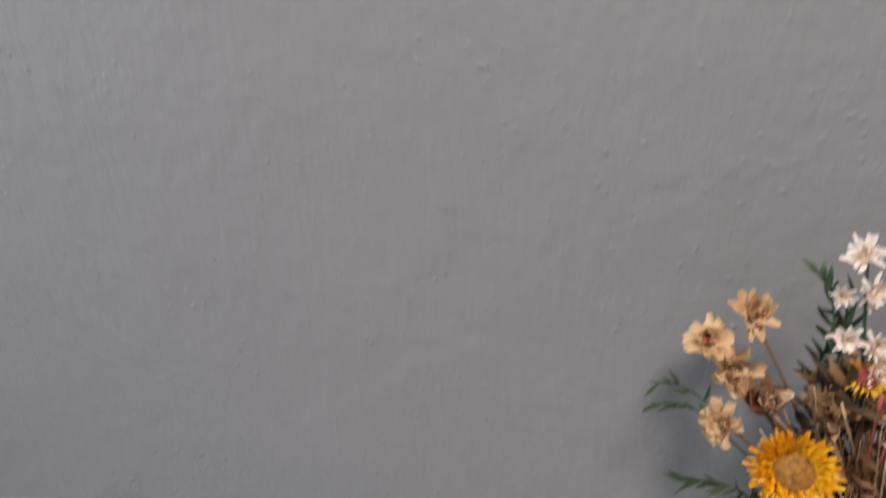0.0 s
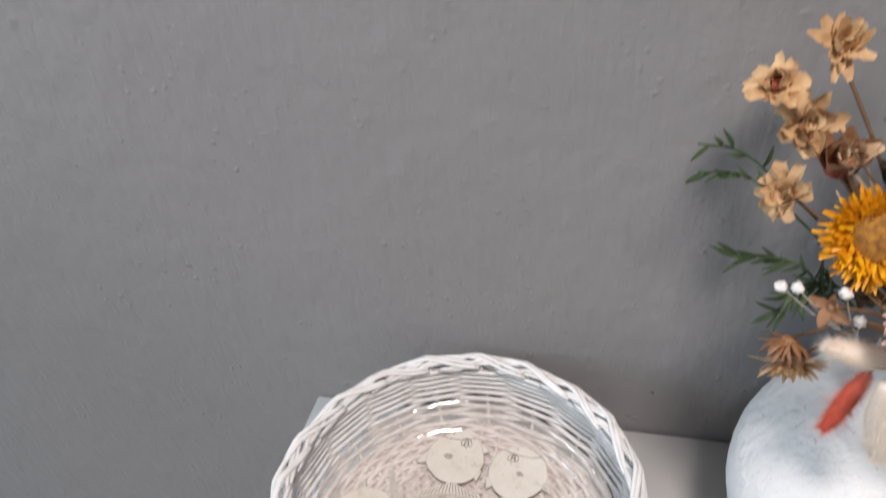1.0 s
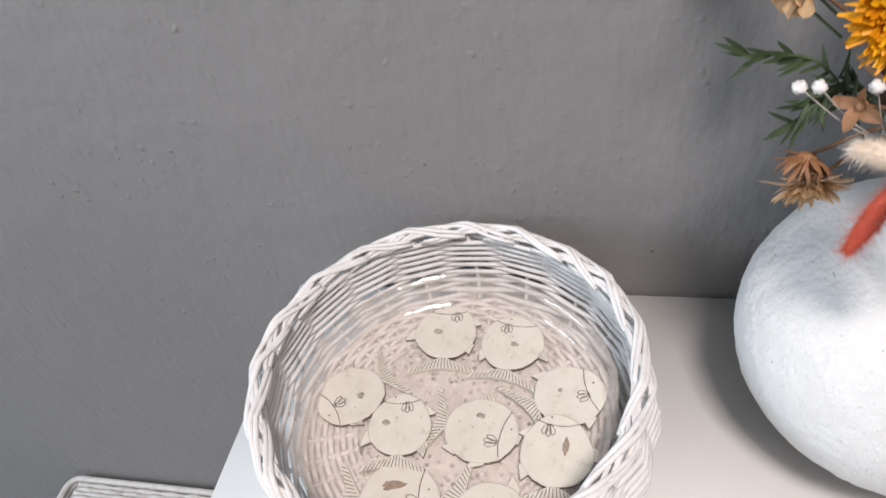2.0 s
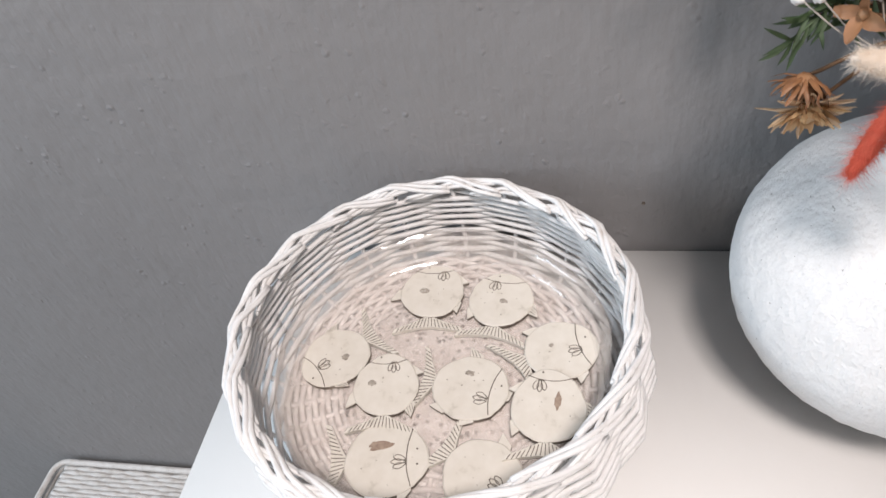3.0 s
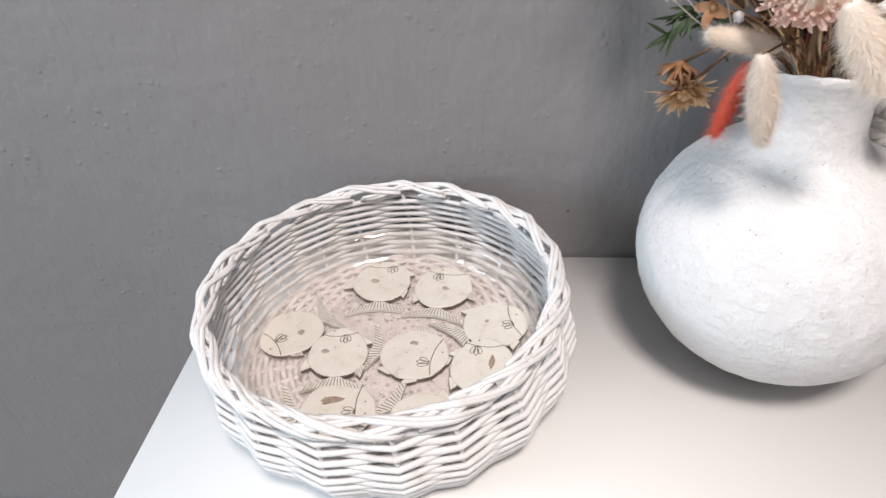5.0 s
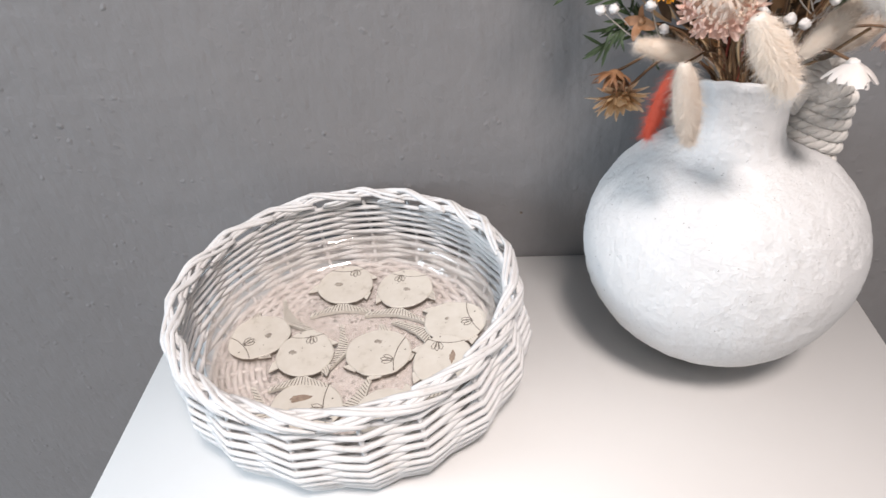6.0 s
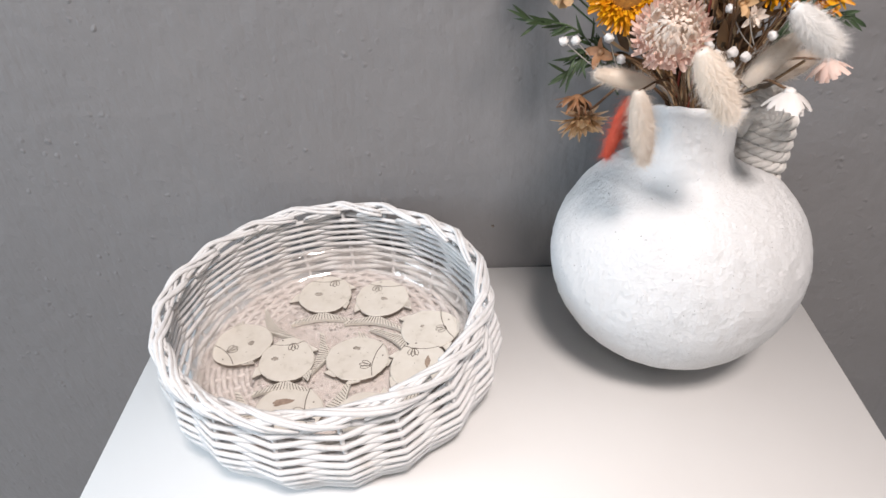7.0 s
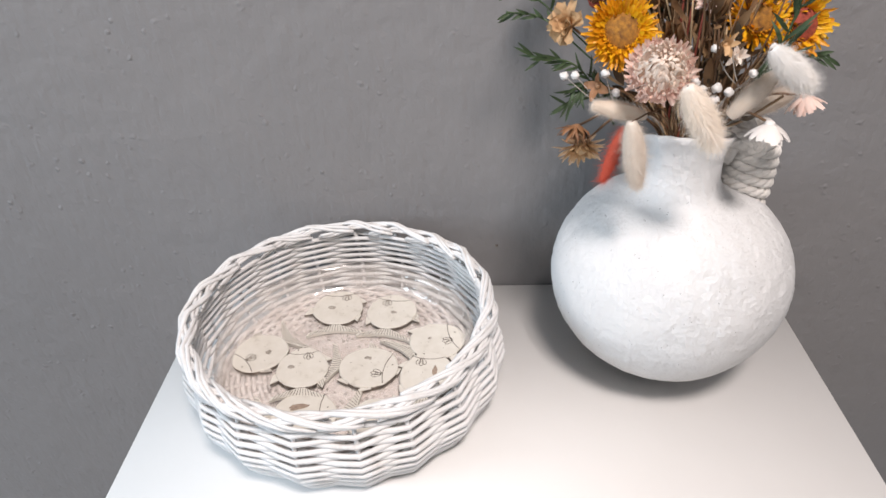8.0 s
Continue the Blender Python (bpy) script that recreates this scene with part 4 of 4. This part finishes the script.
strawflower((0.196, 0.392, 1.086), (-0.3, -0.9, 0.3), 0.0125, STRAW_ORANGE, RED_SEED, "small red-orange dried flower", 3, count=18)

star_flower((0.138, 0.364, 0.9590), (0.0, -0.85, -0.50), 0.0180, TAN_PETAL, "drooping dry brown flower with pale petal tips beside the vase", 22, None, 5, 0.05, 0.012, 0.20, 0.40, 0.30, False, 0.10, 0.28, TIP_PETAL)
star_flower((0.1345, 0.365, 0.9735), (-0.05, -0.45, -0.90), 0.0165, BROWN_DARK, "withered brown flower bud above the drooping one", 26, None, 5, 0.25, 0.008, 0.15, 0.8, 1.0, False, 0.25, 0.30)
star_flower((0.145, 0.352, 1.008), (-0.7, -0.6, 0.1), 0.0110, BROWN_DARK, "curled brown leaves beside the white berries", 4, None, 1, 0.4, 0.0, 0.5, crumple=0.2)
star_flower((0.131, 0.412, 1.031), (-0.55, -0.75, 0.35), 0.0165, TAN_PETAL, "papery tan dried flower with open petals", 9, None, 3, 0.40, 0.0, 0.50, 1.1, 0.0, True, 0.30)
star_flower((0.119, 0.426, 1.083), (-0.35, -0.55, 0.75), 0.0172, TAN_PETAL, "papery tan dried flower with a dark red heart", 9, RED_SEED, 3, 0.35, 0.0, 0.50, 1.1, 0.0, True, 0.30, 0.30)
star_flower((0.1425, 0.432, 1.100), (0.1, -0.65, 0.75), 0.0158, TAN_PETAL, "papery tan dried flower on a thin stem", 14, None, 4, 0.45, 0.0, 0.34, 1.0, 0.2, True, 0.16)
star_flower((0.134, 0.424, 1.066), (-0.2, -0.95, 0.1), 0.0172, TAN_PETAL, "papery tan dried flower with broad petals", 9, None, 3, 0.35, 0.0, 0.50, 1.1, 0.0, True, 0.30)
star_flower((0.149, 0.412, 1.046), (0.08, -0.45, 0.90), 0.0270, BROWN_DARK, "brown dry seed pod flower with a red heart", 5, RED_SEED, 2, 0.75, 0.0, 0.62, 0.7, 0.4, False, 0.10, 0.25)
star_flower((0.151, 0.408, 1.050), (0.08, -0.55, 0.85), 0.0165, TIP_PETAL, "pale papery cup inside the brown seed pod", 7, RED_SEED, 2, 1.05, 0.0, 0.60, 0.5, 0.3, True, 0.15, 0.32)
star_flower((0.196, 0.385, 1.028), (0.0, -0.8, 0.5), 0.0160, BROWN_PETAL, "dry brown leafy flower among the stems", 7, None, 2, 0.7, crumple=0.2)
star_flower((0.221, 0.350, 1.034), (0.1, -0.9, 0.3), 0.0100, TAN_PETAL, "small pale dry cup flower", 6, None, 1, 0.9, crumple=0.2)
star_flower((0.232, 0.356, 1.024), (0.2, -0.9, 0.2), 0.0085, STRAW_CREAM, "small papery white dried flower", 7, None, 2, 0.5)
star_flower((0.214, 0.372, 1.056), (-0.1, -0.9, 0.3), 0.0110, STRAW_PINK, "small faded grey-pink dried flower", 12, None, 3, 0.4, 0.0, 0.3)
star_flower((0.180, 0.405, 1.072), (-0.3, -0.85, 0.2), 0.0150, BROWN_PETAL, "crumpled brown dried flower below the daisies", 9, None, 3, 0.6, 0.0, 0.36)
star_flower((0.186, 0.400, 1.058), (-0.1, -0.9, 0.3), 0.0180, BROWN_PETAL, "dry brown leafy flower behind the orange one", 8, None, 2, 0.6, crumple=0.2)

bunny_tail((0.173, 0.332, 0.994), (0.138, 0.330, 1.003), 0.0122, HAIR_CREAM, "small cream bunny tail grass head")
bunny_tail((0.160, 0.315, 0.998), (0.168, 0.313, 0.952), 0.0165, HAIR_BEIGE, "beige bunny tail grass head drooping over the vase")
bunny_tail((0.186, 0.300, 1.026), (0.208, 0.298, 0.987), 0.0200, HAIR_CREAM, "large cream bunny tail grass head hanging before the neck", 14000)
bunny_tail((0.244, 0.332, 1.036), (0.272, 0.330, 1.011), 0.0185, HAIR_WHITE, "fluffy white bunny tail grass head", 14000)
bunny_tail((0.234, 0.350, 0.984), (0.259, 0.350, 1.014), 0.0160, HAIR_CREAM, "slender cream bunny tail grass head")
bunny_tail((0.255, 0.368, 0.979), (0.283, 0.368, 0.997), 0.0150, HAIR_BEIGE, "tan bunny tail grass head behind the white one")
bunny_tail((0.160, 0.332, 0.987), (0.149, 0.330, 0.948), 0.0095, HAIR_RED, "coral red dyed grass head drooping beside the vase", 4000, 1.9)

berry_twig((0.160, 0.352, 0.988), [((0.122, 0.358, 1.013), 0.0032), ((0.129, 0.357, 1.0135), 0.0031), ((0.148, 0.352, 1.016), 0.0032), ((0.155, 0.346, 1.005), 0.0031)], "silvery twig with round white berries")
berry_twig((0.212, 0.340, 0.985), [((0.200, 0.330, 1.017), 0.0031), ((0.205, 0.330, 1.012), 0.0031), ((0.199, 0.331, 1.011), 0.0029), ((0.215, 0.332, 1.012), 0.0033), ((0.223, 0.332, 1.009), 0.0032), ((0.215, 0.333, 1.004), 0.0032)], "twig with a cluster of white berries")
berry_twig((0.236, 0.350, 1.005), [((0.249, 0.340, 1.034), 0.0032), ((0.239, 0.340, 1.018), 0.0031), ((0.226, 0.352, 1.034), 0.0029), ((0.217, 0.354, 1.030), 0.0029)], "thin twig with scattered white berries")

leaf_sprig([(0.165, 0.385, 0.965), (0.134, 0.376, 1.012), (0.099, 0.366, 1.024)], 22, 0.0180, 0.0021, "dark green sprig with narrow leaves", 3)
leaf_sprig([(0.170, 0.39, 0.975), (0.145, 0.380, 0.996), (0.121, 0.366, 0.984)], 20, 0.0150, 0.0020, "dark green drooping sprig with narrow leaves", 5)
leaf_sprig([(0.172, 0.38, 0.975), (0.150, 0.380, 1.000), (0.127, 0.372, 0.996)], 18, 0.0150, 0.0020, "dark green sprig behind the brown flower", 31)
leaf_sprig([(0.150, 0.41, 1.005), (0.114, 0.424, 1.032), (0.086, 0.416, 1.040)], 9, 0.014, 0.0026, "thin green sprig with a few pale leaves", 8)
leaf_sprig([(0.150, 0.42, 1.01), (0.110, 0.426, 1.045), (0.084, 0.417, 1.056)], 6, 0.015, 0.0026, "thin green sprig with sparse leaves", 11)
leaf_sprig([(0.190, 0.40, 0.99), (0.190, 0.412, 1.06), (0.184, 0.408, 1.130)], 29, 0.020, 0.0027, "tall dark green sprig", 13)
leaf_sprig([(0.236, 0.36, 0.98), (0.256, 0.350, 1.03), (0.262, 0.345, 1.072)], 12, 0.027, 0.0030, "green sprig before the orange flowers", 17)
# dense dark leaves that stand in for the shadow mass on the wall
leaf_sprig([(0.192, 0.41, 1.00), (0.184, 0.428, 1.05), (0.186, 0.424, 1.105)], 34, 0.017, 0.0032, "dense dark green sprig standing in for wall shadow behind the flowers", 23)
leaf_sprig([(0.178, 0.405, 1.115), (0.174, 0.407, 1.132), (0.166, 0.408, 1.142)], 7, 0.014, 0.0034, "small green leaves beside the white daisies", 29)
leaf_sprig([(0.25, 0.38, 0.99), (0.285, 0.38, 1.015), (0.305, 0.38, 1.014)], 10, 0.016, 0.0026, "dark green sprig behind the white grass", 19)


def daisy_spray(stem_pts, heads, label):
    base = Vector(stem_pts[0])
    top = empty("daisy_spray", base)
    bm = bmesh.new()
    tube(bm, [p - base for p in curve3(stem_pts, 8)], 0.0009, 6)
    part("stem", bm, LEAF, top)
    for i, (p, axis, r) in enumerate(heads):
        p = Vector(p) - base
        m = aim(axis)
        bm = bmesh.new()
        tube(bm, [p, p - Vector(axis).normalized() * 0.008 + Vector((0.002, 0.004, -0.008))], 0.0006, 5)
        head = part("flower_stalk", bm, LEAF, top)
        for j in range(3):
            for k in range(15):
                bm = bmesh.new()
                petal(bm, m @ turn_z(math.tau * (k + 0.35 * j) / 15 + 0.1 * math.sin(k * 5 + i)), r * 0.16, r * (0.80 - 0.13 * j) * (0.85 + 0.25 * math.sin(k * 2.3 + i + j)), r * 0.23, 0.2 + 0.35 * j + 0.45 * math.sin(k * 3.1 + i * 2 + j), 0.4, 0.4, blunt=True, crumple=0.2)
                for v in bm.verts:
                    v.co += p
                part("petal", bm, STRAW_CREAM, head)
        bm = bmesh.new()
        blob(bm, p, r * 0.20, 10, 7, (1, 1, 0.7), 0.1)
        part("eye", bm, DAISY_EYE, head)
    tagged(top, label, "dried flower", "flowers in the vase")


daisy_spray([(0.205, 0.38, 0.96), (0.200, 0.398, 1.05), (0.188, 0.405, 1.155)], [
    ((0.184, 0.398, 1.158), (-0.4, -0.6, 0.7), 0.0125), ((0.190, 0.394, 1.138), (0.2, -0.9, 0.3), 0.0110), ((0.179, 0.401, 1.132), (-0.6, -0.7, 0.2), 0.0080),
    ((0.184, 0.398, 1.107), (-0.4, -0.8, 0.2), 0.0105), ((0.197, 0.394, 1.106), (0.3, -0.9, 0.2), 0.0110), ((0.200, 0.392, 1.090), (0.3, -0.9, 0.1), 0.0110)], "spray of small white dried daisies with a green stem")


def dried_stems():
    """The thicket of thin stalks that fills the mouth of the vase."""
    rnd = random.Random(5)
    bm = bmesh.new()
    for _ in range(190):
        a = rnd.uniform(0, math.tau)
        d = 0.0205 * math.sqrt(rnd.random())
        foot = Vector((VX - 0.003 + d * 0.85 * math.cos(a), VY + d * 0.85 * math.sin(a), TOP + 0.14))
        lip = Vector((VX - 0.003 + d * math.cos(a), VY + d * math.sin(a), TOP + 0.205))
        s = rnd.uniform(0.1, 1.0)
        tip = Vector((VX - 0.006 + (0.058 * s) * math.cos(a) + rnd.gauss(0, 0.016), VY + 0.008 + 0.042 * s * math.sin(a) + rnd.gauss(0, 0.008), TOP + rnd.uniform(0.235, 0.335)))
        if tip.x < VX - 0.030:
            tip.y = max(tip.y, VY + 0.012)
        mid = lip.lerp(tip, 0.5) + Vector((rnd.gauss(0, 0.006), rnd.gauss(0, 0.005), 0.004))
        tube(bm, curve3([foot, lip, mid, tip], 4), rnd.uniform(0.0003, 0.0009), 4)
    ob = link("dried_stems", bm, STEM)
    tagged(ob, "thicket of thin dry brown stalks in the vase", "dried stems", kind="stuff")


dried_stems()


def dried_leaves():
    # dry leaves, with many added as filler to block light inside the bouquet
    rnd = random.Random(9)
    bm = bmesh.new()
    for _ in range(440):
        a = rnd.uniform(0, math.tau)
        s = math.sqrt(rnd.random())
        p = Vector((VX - 0.004 + 0.046 * s * math.cos(a), VY + 0.012 + 0.034 * s * math.sin(a), TOP + rnd.uniform(0.225, 0.330)))
        if p.x < VX - 0.022:
            p.y = max(p.y, VY + 0.016)
        d = Vector((math.cos(a) * 0.7 + rnd.gauss(0, 0.4), math.sin(a) * 0.5 + rnd.gauss(0, 0.4), rnd.uniform(0.2, 1.2))).normalized()
        leaf_blade(bm, p, p + d * rnd.uniform(0.010, 0.026), rnd.uniform(0.003, 0.008), (rnd.gauss(0, 0.5), -1, rnd.gauss(0, 0.5)), rnd.uniform(-0.2, 0.2), 5)
    ob = link("dried_leaves", bm, DRY_LEAF)
    tagged(ob, "crumpled dry brown leaves among the stalks, with filler to shade the inside", "dried leaves", kind="stuff")


dried_leaves()


def red_stalks():
    for i, (x, y, z) in enumerate([(0.205, 0.372, 1.078), (0.211, 0.366, 1.070), (0.199, 0.378, 1.085)]):
        bm = bmesh.new()
        tube(bm, stem_to((x, y, z)), [0.0008] * 17 + [0.0014, 0.0012], 6)
        ob = link("red_stalk", bm, STEM_RED)
        tagged(ob, "thin dark red dried stalk in the vase", "dried stem", "stalks in the vase")


red_stalks()
